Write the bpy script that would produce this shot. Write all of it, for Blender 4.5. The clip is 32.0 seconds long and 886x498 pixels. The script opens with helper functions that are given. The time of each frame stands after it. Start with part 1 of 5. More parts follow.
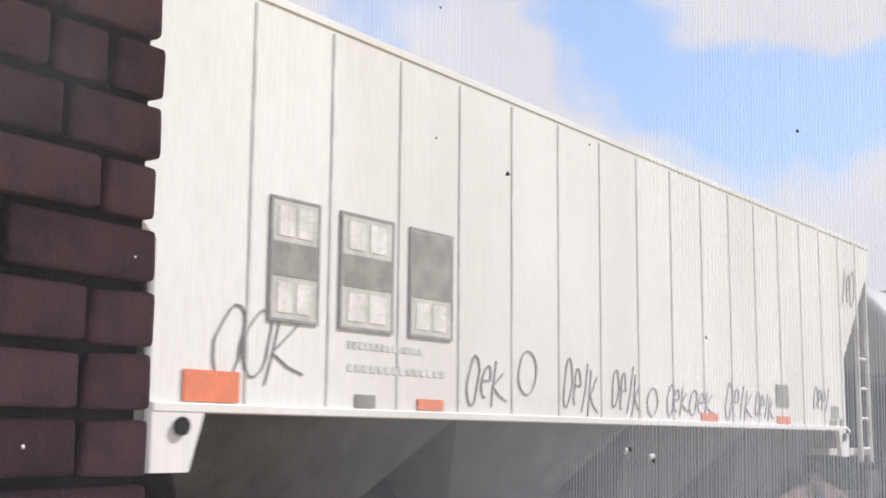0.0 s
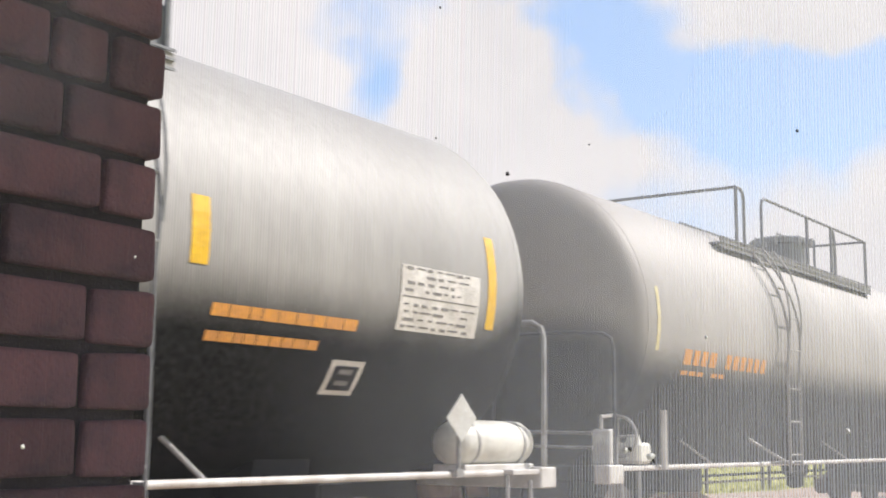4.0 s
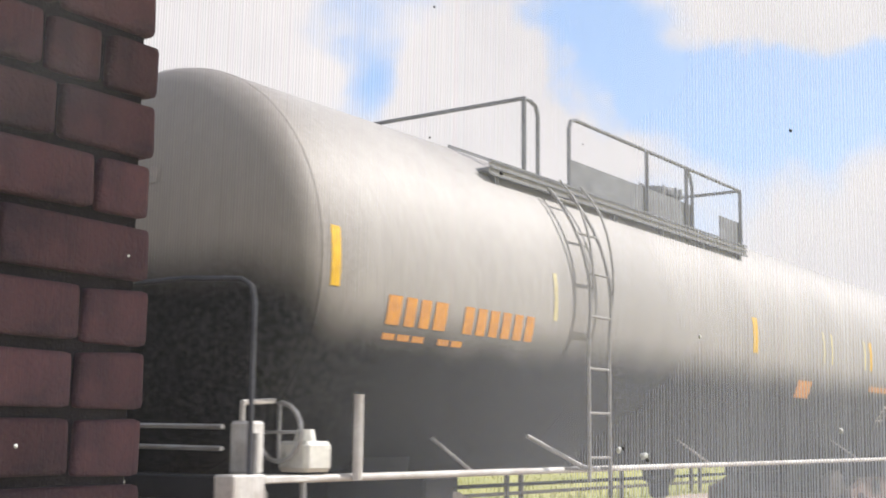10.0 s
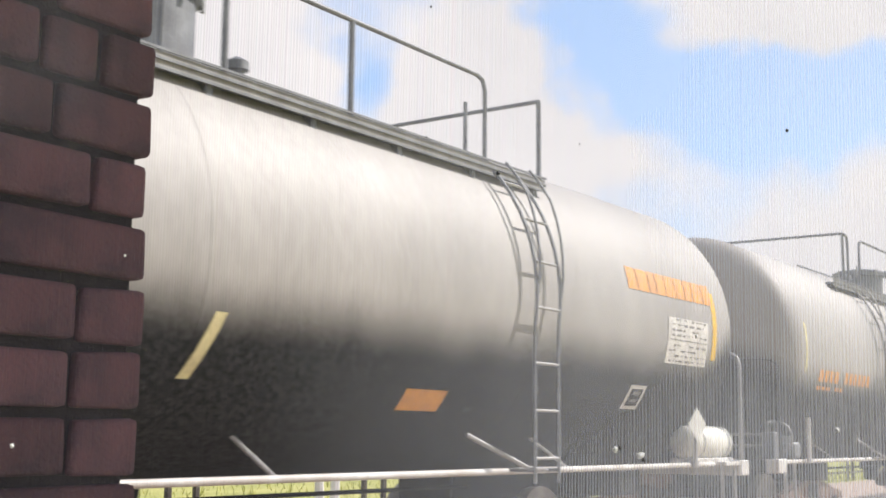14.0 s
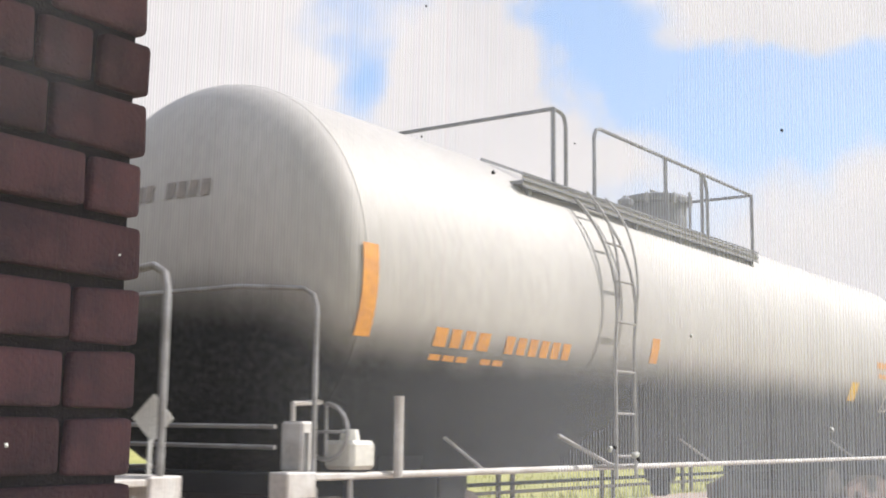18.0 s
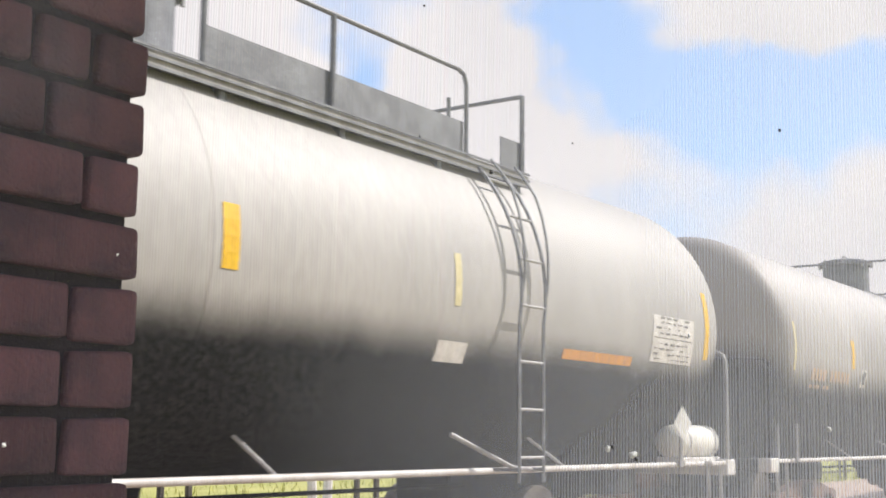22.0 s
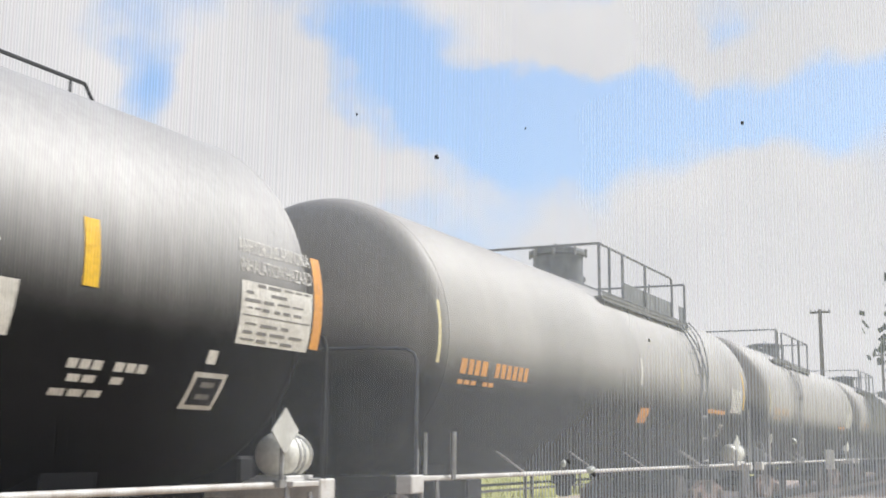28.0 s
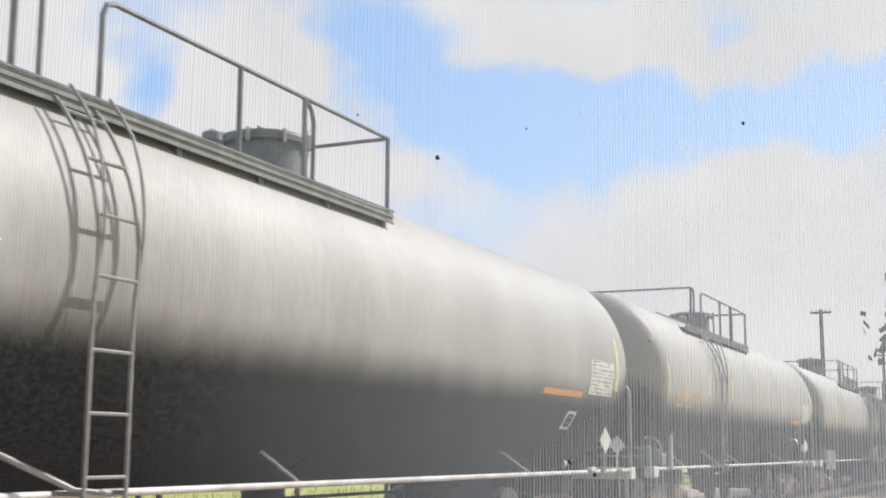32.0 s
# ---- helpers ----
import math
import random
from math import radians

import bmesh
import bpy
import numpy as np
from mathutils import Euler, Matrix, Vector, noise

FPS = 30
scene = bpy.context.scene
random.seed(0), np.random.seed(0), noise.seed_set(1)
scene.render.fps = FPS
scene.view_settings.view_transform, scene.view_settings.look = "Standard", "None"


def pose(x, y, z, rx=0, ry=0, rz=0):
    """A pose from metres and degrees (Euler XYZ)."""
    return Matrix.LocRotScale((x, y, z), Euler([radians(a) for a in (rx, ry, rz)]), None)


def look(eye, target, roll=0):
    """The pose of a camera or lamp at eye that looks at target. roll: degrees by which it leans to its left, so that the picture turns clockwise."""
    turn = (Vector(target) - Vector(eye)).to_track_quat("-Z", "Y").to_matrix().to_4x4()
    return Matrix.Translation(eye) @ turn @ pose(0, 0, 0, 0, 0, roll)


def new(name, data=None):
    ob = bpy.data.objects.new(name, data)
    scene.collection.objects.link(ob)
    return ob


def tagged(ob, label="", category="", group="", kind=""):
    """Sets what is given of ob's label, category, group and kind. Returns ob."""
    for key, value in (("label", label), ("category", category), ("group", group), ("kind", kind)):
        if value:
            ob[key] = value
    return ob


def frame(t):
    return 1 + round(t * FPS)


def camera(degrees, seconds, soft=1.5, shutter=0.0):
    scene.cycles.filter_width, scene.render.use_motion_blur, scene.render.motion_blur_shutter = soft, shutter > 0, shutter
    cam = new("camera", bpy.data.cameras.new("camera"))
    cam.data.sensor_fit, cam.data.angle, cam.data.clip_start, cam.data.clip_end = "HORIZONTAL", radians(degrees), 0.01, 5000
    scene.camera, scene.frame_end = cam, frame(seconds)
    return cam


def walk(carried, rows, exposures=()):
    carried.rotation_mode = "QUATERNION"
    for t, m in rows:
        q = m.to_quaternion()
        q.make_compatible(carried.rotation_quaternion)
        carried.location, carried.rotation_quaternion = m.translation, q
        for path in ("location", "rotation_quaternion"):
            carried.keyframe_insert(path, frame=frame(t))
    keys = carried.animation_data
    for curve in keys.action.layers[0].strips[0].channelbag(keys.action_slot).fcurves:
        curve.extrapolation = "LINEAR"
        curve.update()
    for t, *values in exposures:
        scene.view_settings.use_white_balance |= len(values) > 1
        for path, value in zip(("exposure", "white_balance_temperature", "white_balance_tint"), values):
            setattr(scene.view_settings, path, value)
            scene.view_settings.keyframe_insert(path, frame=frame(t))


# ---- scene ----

# ======== camera: fitted place, heading, pitch, roll ========
EYE_Z = 1.31          # above the rail heads
TRACK_Y = 7.033       # track centre line, parallel to x
cam = camera(39.23, 32.0, soft=1.8, shutter=0.15)


def held(heading, pitch, roll, side=0.0, ahead=0.0):
    """A hand-held camera pose: heading from +x, shift along its right and forwards."""
    h = radians(heading)
    return pose(side * math.sin(h) + ahead * math.cos(h), ahead * math.sin(h) - side * math.cos(h), EYE_Z, 90 + pitch, -roll, heading - 90)


walk(cam, [
    (0.0, held(35.38, 8.60, 0.49)), (2.0, held(35.38, 8.58, 0.49)), (4.5, held(35.36, 8.60, 0.49)),
    (8.0, held(35.23, 8.58, 0.49)), (10.0, held(35.08, 8.57, 0.49)), (15.0, held(34.88, 8.55, 0.49)),
    (19.0, held(34.65, 8.53, 0.49)), (24.5, held(34.45, 8.50, 0.49)),
    (25.5, held(32.2, 7.65, 0.62, -0.05)), (26.5, held(28.61, 6.88, 0.80, -0.095)),
    (26.7, held(26.72, 8.40, 0.75, -0.09, 0.02)), (26.85, held(25.1, 8.95, 0.8, -0.085, 0.035)),
    (27.0, held(24.25, 9.1, 0.90, -0.08, 0.05)), (27.2, held(24.4, 9.5, 0.5, -0.078, 0.057)),
    (27.5, held(24.95, 9.2, 0.25, -0.079, 0.058)), (28.0, held(24.78, 9.17, 0.23, -0.079, 0.058)),
    (29.0, held(24.82, 9.19, 0.23, -0.079, 0.058)), (32.0, held(24.82, 9.19, 0.23, -0.079, 0.058)),
], exposures=[(0.0, 0.02, 6200, 15), (1.0, -0.02, 6150, 15), (1.6, -0.08, 5900, 14), (2.1, -0.08, 5800, 12), (2.6, 0.15, 6580, 13),
               (24.5, 0.15, 6580, 13), (27.0, 0.02, 6400, 11), (28.0, -0.02, 6400, 10), (29.0, 0.0, 6400, 10), (32.0, 0.0, 6400, 10)])

# ======== world, sun ========
SUN = Vector((0.62, -0.42, 0.66)).normalized()
sun = new("sun", bpy.data.lights.new("sun", "SUN"))
sun.data.energy, sun.data.angle, sun.data.color = 5.0, radians(0.53), (1.0, 0.965, 0.92)
sun.matrix_world = look(SUN * 40, (0, 0, 0))


def build_world():
    w = bpy.data.worlds.new("sky")
    w.use_nodes = True
    scene.world = w
    nt = w.node_tree
    nt.nodes.clear()
    N, K = nt.nodes.new, nt.links.new
    out, bg = N("ShaderNodeOutputWorld"), N("ShaderNodeBackground")
    sky = N("ShaderNodeTexSky")
    sky.sky_type, sky.sun_disc = "NISHITA", False
    sky.sun_elevation = math.asin(SUN.z)
    sky.sun_rotation = math.atan2(SUN.x, SUN.y)
    tc = N("ShaderNodeTexCoord")
    # broken cumulus: soft heaps at their bearings and heights over the horizon (degrees), torn by noise
    sep = N("ShaderNodeSeparateXYZ")
    K(tc.outputs["Generated"], sep.inputs[0])

    def mth(op, a, b=None, c=None):
        n = N("ShaderNodeMath")
        n.operation = op
        for i, v in enumerate((a, b, c)):
            if v is None:
                continue
            if isinstance(v, (int, float)):
                n.inputs[i].default_value = v
            else:
                K(v, n.inputs[i])
        return n.outputs[0]
    wob = N("ShaderNodeTexNoise")
    wob.inputs["Scale"].default_value, wob.inputs["Detail"].default_value, wob.inputs["Roughness"].default_value = 9.0, 5, 0.55
    K(tc.outputs["Generated"], wob.inputs["Vector"])
    wsep = N("ShaderNodeSeparateColor")
    K(wob.outputs["Color"], wsep.inputs[0])
    az = mth("MULTIPLY", mth("ARCTAN2", sep.outputs[1], sep.outputs[0]), 57.2958)
    el = mth("MULTIPLY", mth("ARCSINE", sep.outputs[2]), 57.2958)
    az = mth("ADD", az, mth("MULTIPLY", mth("SUBTRACT", wsep.outputs[0], 0.5), 9.0))
    el = mth("ADD", el, mth("MULTIPLY", mth("SUBTRACT", wsep.outputs[1], 0.5), 6.0))
    big = N("ShaderNodeTexNoise")
    big.inputs["Scale"].default_value, big.inputs["Detail"].default_value, big.inputs["Roughness"].default_value = 6.5, 6, 0.55
    K(tc.outputs["Generated"], big.inputs["Vector"])
    cover = mth("MULTIPLY", mth("SUBTRACT", big.outputs["Fac"], 0.46), 2.2)
    for a0, e0, sa, se, w in CLOUDS:
        da = mth("DIVIDE", mth("SUBTRACT", az, a0), sa)
        de = mth("DIVIDE", mth("SUBTRACT", el, e0), se)
        g = mth("EXPONENT", mth("MULTIPLY", mth("ADD", mth("MULTIPLY", da, da), mth("MULTIPLY", de, de)), -0.9))
        cover = mth("ADD", cover, mth("MULTIPLY", g, w * 0.75))
    cover = mth("ADD", cover, mth("MULTIPLY", mth("MAXIMUM", mth("SUBTRACT", 11.0, el), 0.0), 0.06))
    cover = mth("ADD", mth("MULTIPLY", cover, 0.5), 0.5)
    comb = tc.outputs["Generated"]
    ramp = N("ShaderNodeValToRGB")
    ramp.color_ramp.elements[0].position, ramp.color_ramp.elements[1].position = 0.28, 0.74
    ramp.color_ramp.interpolation = "EASE"
    K(cover, ramp.inputs[0])
    # cloud body colour, slightly mottled
    fine = N("ShaderNodeTexNoise")
    fine.inputs["Scale"].default_value, fine.inputs["Detail"].default_value = 9.0, 4
    K(comb, fine.inputs["Vector"])
    cr = N("ShaderNodeValToRGB")
    cr.color_ramp.elements[0].color, cr.color_ramp.elements[1].color = (9.35, 9.2, 9.3, 1), (10.4, 10.15, 10.1, 1)
    cr.color_ramp.elements[0].position, cr.color_ramp.elements[1].position = 0.35, 0.65
    K(fine.outputs["Fac"], cr.inputs[0])
    lift = N("ShaderNodeMix")
    lift.data_type, lift.blend_type = "RGBA", "ADD"
    lift.inputs["Factor"].default_value = 1.0
    K(sky.outputs[0], lift.inputs["A"])
    lift.inputs["B"].default_value = (2.7, 4.15, 6.6, 1)
    mix = N("ShaderNodeMix")
    mix.data_type = "RGBA"
    K(ramp.outputs["Color"], mix.inputs["Factor"])
    K(lift.outputs["Result"], mix.inputs["A"])
    K(cr.outputs["Color"], mix.inputs["B"])
    K(mix.outputs["Result"], bg.inputs["Color"])
    bg.inputs["Strength"].default_value = 0.085
    K(bg.outputs[0], out.inputs[0])


CLOUDS = (  # bearing, height, half widths, weight (negative: a blue gap)
    (45.7, 16.5, 4.4, 5.2, 1.0),
    (39.5, 16.6, 1.9, 1.9, -1.15),
    (33.4, 16.0, 4.6, 3.6, 1.8),
    (27.8, 19.0, 2.9, 2.0, -1.25),
    (22.2, 15.6, 5.6, 2.3, -1.0),
    (18.7, 18.2, 4.9, 1.3, 1.0),
    (27.5, 12.4, 4.4, 2.0, 0.9),
    (10.1, 10.2, 8.3, 2.9, 1.0),
    (16.1, 18.1, 6.8, 1.4, 0.9),
    (13.0, 14.9, 7.5, 1.5, -1.15),
    (6.8, 15.0, 4.6, 1.5, -1.2),
    (14.1, 14.5, 1.7, 0.7, 0.7),
    (5.8, 18.6, 2.6, 1.6, 1.0),
    (23.8, 16.2, 4.0, 3.2, -0.6),
    (9.8, 19.3, 1.6, 0.7, -0.8),
)
build_world()


# ======== materials ========
def material(name, base, rough=0.6, metal=0.0, dark=None, scale=6.0, mix=0.5, bump=0.0, bump_scale=60.0,
             fine=None, stretch=(1, 1, 1), spread=0.0, coords="Object", spec=0.5):
    """Procedural surface: base colour with large stains (dark), fine grain, relief, and a spread from piece to piece."""
    m = bpy.data.materials.new(name)
    m.use_nodes = True
    nt = m.node_tree
    N, K = nt.nodes.new, nt.links.new
    b = nt.nodes["Principled BSDF"]
    b.inputs["Roughness"].default_value, b.inputs["Metallic"].default_value = rough, metal
    b.inputs["Specular IOR Level"].default_value = spec
    tc, mp = N("ShaderNodeTexCoord"), N("ShaderNodeMapping")
    K(tc.outputs[coords], mp.inputs[0])
    mp.inputs["Scale"].default_value = stretch
    n1, n2 = N("ShaderNodeTexNoise"), N("ShaderNodeTexNoise")
    n1.inputs["Scale"].default_value, n1.inputs["Detail"].default_value = scale, 6
    n2.inputs["Scale"].default_value, n2.inputs["Detail"].default_value = bump_scale, 4
    K(mp.outputs[0], n1.inputs["Vector"])
    K(mp.outputs[0], n2.inputs["Vector"])
    dark = dark or tuple(c * 0.7 for c in base)
    fine = fine or tuple(c * 0.85 for c in base)
    r1 = N("ShaderNodeValToRGB")
    r1.color_ramp.elements[0].position, r1.color_ramp.elements[1].position = 0.5 - 0.22 * mix, 0.5 + 0.3 * mix
    r1.color_ramp.elements[0].color, r1.color_ramp.elements[1].color = (*dark, 1), (*base, 1)
    K(n1.outputs["Fac"], r1.inputs[0])
    mx = N("ShaderNodeMix")
    mx.data_type, mx.blend_type = "RGBA", "MULTIPLY"
    r2 = N("ShaderNodeValToRGB")
    r2.color_ramp.elements[0].color = (*(f / max(c, 1e-4) for f, c in zip(fine, base)), 1)
    r2.color_ramp.elements[1].color = (1, 1, 1, 1)
    r2.color_ramp.elements[0].position, r2.color_ramp.elements[1].position = 0.4, 0.6
    K(n2.outputs["Fac"], r2.inputs[0])
    mx.inputs["Factor"].default_value = 1.0
    K(r1.outputs[0], mx.inputs["A"])
    K(r2.outputs[0], mx.inputs["B"])
    col = mx.outputs["Result"]
    if spread:
        oi, hs, mr = N("ShaderNodeObjectInfo"), N("ShaderNodeHueSaturation"), N("ShaderNodeMapRange")
        mr.inputs["To Min"].default_value, mr.inputs["To Max"].default_value = 1 - spread, 1 + spread
        K(oi.outputs["Random"], mr.inputs["Value"])
        K(mr.outputs[0], hs.inputs["Value"])
        K(col, hs.inputs["Color"])
        col = hs.outputs[0]
    K(col, b.inputs["Base Color"])
    if bump:
        bp = N("ShaderNodeBump")
        bp.inputs["Strength"].default_value, bp.inputs["Distance"].default_value = bump, 0.004
        K(n2.outputs["Fac"], bp.inputs["Height"])
        K(bp.outputs[0], b.inputs["Normal"])
    return m


M_BRICK = material("red_brick", (0.135, 0.063, 0.075), 0.9, dark=(0.070, 0.042, 0.056), scale=11, bump=0.7, bump_scale=180, fine=(0.12, 0.06, 0.075), spread=0.28, spec=0.3)
M_MORTAR = material("dark_mortar", (0.035, 0.025, 0.032), 0.95, scale=30, bump=0.8, bump_scale=260)

def tank_paint(name, base, dark, belly, edge, rough=0.58, grime_shade=0.65):
    """Weathered tank paint over a black-coated belly; its uneven, run-marked upper edge also paints in underside shade.
    """
    m = material(name, base, rough, dark=dark, scale=0.8, stretch=(1, 1, 0.3), fine=tuple(c * 0.92 for c in base), bump_scale=16)
    nt = m.node_tree
    N, K = nt.nodes.new, nt.links.new
    b = nt.nodes["Principled BSDF"]
    old = b.inputs["Base Color"].links[0].from_socket
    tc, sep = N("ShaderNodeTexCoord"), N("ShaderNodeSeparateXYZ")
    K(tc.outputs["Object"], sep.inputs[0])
    mp, n = N("ShaderNodeMapping"), N("ShaderNodeTexNoise")
    mp.inputs["Scale"].default_value = (1.4, 1.0, 0.3)
    n.inputs["Scale"].default_value, n.inputs["Detail"].default_value = 1.6, 7
    K(tc.outputs["Object"], mp.inputs[0]), K(mp.outputs[0], n.inputs["Vector"])
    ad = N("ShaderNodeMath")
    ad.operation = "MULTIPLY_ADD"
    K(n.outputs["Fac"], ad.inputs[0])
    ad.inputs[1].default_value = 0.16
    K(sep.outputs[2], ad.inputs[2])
    # belly black rises higher on the dished heads: grime plus painted-in shade
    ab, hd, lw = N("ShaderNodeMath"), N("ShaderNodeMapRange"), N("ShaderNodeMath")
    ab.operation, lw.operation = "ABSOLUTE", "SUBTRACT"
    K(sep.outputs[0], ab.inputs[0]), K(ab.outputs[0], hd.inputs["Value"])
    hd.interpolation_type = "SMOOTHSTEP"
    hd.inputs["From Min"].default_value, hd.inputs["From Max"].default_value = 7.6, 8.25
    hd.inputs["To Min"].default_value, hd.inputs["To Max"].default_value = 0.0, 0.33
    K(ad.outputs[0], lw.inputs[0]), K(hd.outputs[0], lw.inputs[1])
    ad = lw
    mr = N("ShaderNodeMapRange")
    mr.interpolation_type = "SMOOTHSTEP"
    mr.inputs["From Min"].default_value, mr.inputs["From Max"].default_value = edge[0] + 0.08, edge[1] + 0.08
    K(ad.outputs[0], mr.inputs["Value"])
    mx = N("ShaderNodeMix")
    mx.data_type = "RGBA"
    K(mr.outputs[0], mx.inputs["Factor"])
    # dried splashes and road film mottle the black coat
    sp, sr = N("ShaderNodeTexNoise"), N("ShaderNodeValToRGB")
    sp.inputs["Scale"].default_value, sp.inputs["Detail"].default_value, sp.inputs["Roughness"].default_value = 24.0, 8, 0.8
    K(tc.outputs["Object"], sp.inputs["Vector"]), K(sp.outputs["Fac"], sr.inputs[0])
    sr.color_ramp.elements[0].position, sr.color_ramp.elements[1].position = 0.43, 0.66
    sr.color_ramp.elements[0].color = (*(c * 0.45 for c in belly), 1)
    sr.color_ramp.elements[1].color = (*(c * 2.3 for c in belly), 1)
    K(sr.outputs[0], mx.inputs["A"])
    # brown grime and painted-in shade over the leading head, patchy and thinning out behind it
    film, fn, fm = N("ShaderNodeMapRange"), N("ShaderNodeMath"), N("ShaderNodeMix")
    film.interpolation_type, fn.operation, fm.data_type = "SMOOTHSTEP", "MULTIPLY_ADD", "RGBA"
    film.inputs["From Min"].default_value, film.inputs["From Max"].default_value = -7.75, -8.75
    film.inputs["To Min"].default_value, film.inputs["To Max"].default_value = 0.0, grime_shade
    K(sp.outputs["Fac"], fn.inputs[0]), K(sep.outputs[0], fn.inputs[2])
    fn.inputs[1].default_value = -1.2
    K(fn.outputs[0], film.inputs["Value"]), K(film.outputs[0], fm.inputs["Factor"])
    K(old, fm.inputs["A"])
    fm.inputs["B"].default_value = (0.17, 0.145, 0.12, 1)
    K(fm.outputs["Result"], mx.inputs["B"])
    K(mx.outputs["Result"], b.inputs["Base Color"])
    # the black belly coat is duller than the paint
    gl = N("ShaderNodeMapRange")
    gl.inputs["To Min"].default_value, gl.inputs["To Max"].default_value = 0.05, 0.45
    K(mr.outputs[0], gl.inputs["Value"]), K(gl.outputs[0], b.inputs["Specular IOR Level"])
    return m


BELLY_BLACK = (0.0250, 0.0258, 0.0262)
M_TANK = tank_paint("weathered_tank_paint", (0.41, 0.388, 0.365), (0.33, 0.312, 0.292), BELLY_BLACK, (1.86, 2.36))
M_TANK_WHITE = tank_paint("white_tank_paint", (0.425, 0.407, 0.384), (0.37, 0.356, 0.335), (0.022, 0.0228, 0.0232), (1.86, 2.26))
M_TANK_PALE = tank_paint("pale_tank_paint", (0.505, 0.485, 0.457), (0.44, 0.421, 0.396), (0.022, 0.0228, 0.0232), (1.74, 2.28), grime_shade=0.08)
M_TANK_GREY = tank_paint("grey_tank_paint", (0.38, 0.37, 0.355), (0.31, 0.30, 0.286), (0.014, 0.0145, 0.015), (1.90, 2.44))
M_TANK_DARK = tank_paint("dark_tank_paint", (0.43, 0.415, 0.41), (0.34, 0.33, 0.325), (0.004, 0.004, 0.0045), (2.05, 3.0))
# belly black is darker and reaches higher on this one
M_TANK_DARK_BELLY = tank_paint("dark_belly_tank_paint", (0.41, 0.388, 0.365), (0.33, 0.312, 0.292), (0.009, 0.009, 0.0095), (1.90, 2.72))
M_LADDER = material("ladder_tank_paint", (0.33, 0.318, 0.30), 0.6, dark=(0.26, 0.25, 0.235), scale=5, bump_scale=40)
M_SOOT = material("black_underframe_paint", (0.020, 0.021, 0.024), 0.75, dark=(0.013, 0.013, 0.015), scale=3, bump_scale=40, spec=0.25)
M_IRON = material("dark_platform_iron", (0.075, 0.078, 0.09), 0.7, dark=(0.05, 0.052, 0.06), scale=4, bump_scale=40, spec=0.3)
M_STEEL = material("galvanised_rail_steel", (0.42, 0.42, 0.42), 0.5, 0.4, dark=(0.30, 0.29, 0.28), scale=5, bump_scale=50)
M_DKSTEEL = material("dull_walkway_steel", (0.23, 0.24, 0.25), 0.6, 0.2, dark=(0.16, 0.165, 0.175), scale=5, bump_scale=50)
M_SILL = material("pale_sill_paint", (0.72, 0.71, 0.68), 0.5, dark=(0.52, 0.48, 0.44), scale=4, bump_scale=40)
M_CREAM = material("cream_reservoir_paint", (0.78, 0.77, 0.70), 0.45, dark=(0.58, 0.56, 0.50), scale=4, bump_scale=30)
M_RUST = material("rusty_truck_casting", (0.20, 0.12, 0.09), 0.85, dark=(0.10, 0.065, 0.05), scale=6, bump=0.5, bump_scale=80)
M_WHEEL = material("worn_wheel_steel", (0.22, 0.19, 0.17), 0.5, 0.6, dark=(0.12, 0.10, 0.09), scale=8, bump_scale=60)
M_HOPPER = material("white_hopper_paint", (0.72, 0.70, 0.665), 0.6, dark=(0.64, 0.61, 0.57), scale=0.8, stretch=(1, 1, 0.3), fine=(0.68, 0.66, 0.625), bump_scale=20)
M_SEAM = material("grey_panel_rib", (0.68, 0.67, 0.64), 0.6, scale=5)
M_ORANGE = material("faded_orange_paint", (0.80, 0.36, 0.06), 0.6, dark=(0.66, 0.30, 0.08), scale=9, bump_scale=30)
M_FADED = material("washed_out_orange_paint", (0.60, 0.42, 0.26), 0.65, dark=(0.50, 0.37, 0.26), scale=9, bump_scale=30)
M_PALE = material("faded_yellow_tape", (0.74, 0.66, 0.36), 0.6, dark=(0.62, 0.54, 0.30), scale=9, bump_scale=30)
M_YELLOW = material("yellow_reflector_tape", (0.85, 0.52, 0.02), 0.45, dark=(0.75, 0.44, 0.02), scale=9, bump_scale=30)
M_PANEL = material("white_data_panel", (0.76, 0.73, 0.69), 0.55, dark=(0.60, 0.57, 0.53), scale=6, bump_scale=30)
M_HEADMARK = material("washed_head_marking", (0.30, 0.26, 0.23), 0.7, dark=(0.24, 0.22, 0.20), scale=9)
M_INK = material("black_stencil_ink", (0.05, 0.05, 0.055), 0.7, scale=9)
M_PRINT = material("worn_fine_print", (0.25, 0.235, 0.225), 0.7, scale=9)
M_BOARD = material("grey_green_logo_board", (0.30, 0.29, 0.25), 0.65, dark=(0.22, 0.215, 0.19), scale=6, bump_scale=40)
M_LOGO = material("washed_grey_logo_board", (0.56, 0.54, 0.48), 0.65, dark=(0.47, 0.455, 0.40), scale=6, bump_scale=40)
# shade under the hopper body is put into this dark colour
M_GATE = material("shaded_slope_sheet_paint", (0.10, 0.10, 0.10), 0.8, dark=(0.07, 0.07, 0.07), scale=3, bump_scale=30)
M_REDPLATE = material("orange_red_plate", (0.78, 0.22, 0.10), 0.6, dark=(0.68, 0.20, 0.10), scale=7)
M_SPRAY = material("dark_spray_paint", (0.33, 0.32, 0.33), 0.7, scale=9)
M_BALLAST = material("pale_gravel", (0.54, 0.40, 0.31), 0.95, dark=(0.38, 0.29, 0.23), scale=3.0, bump=1.0, bump_scale=28, fine=(0.36, 0.27, 0.22))
M_SLEEPER = material("weathered_wood_tie", (0.14, 0.11, 0.09), 0.9, dark=(0.08, 0.065, 0.055), scale=4, stretch=(3, 0.4, 3), bump=0.6, bump_scale=60)
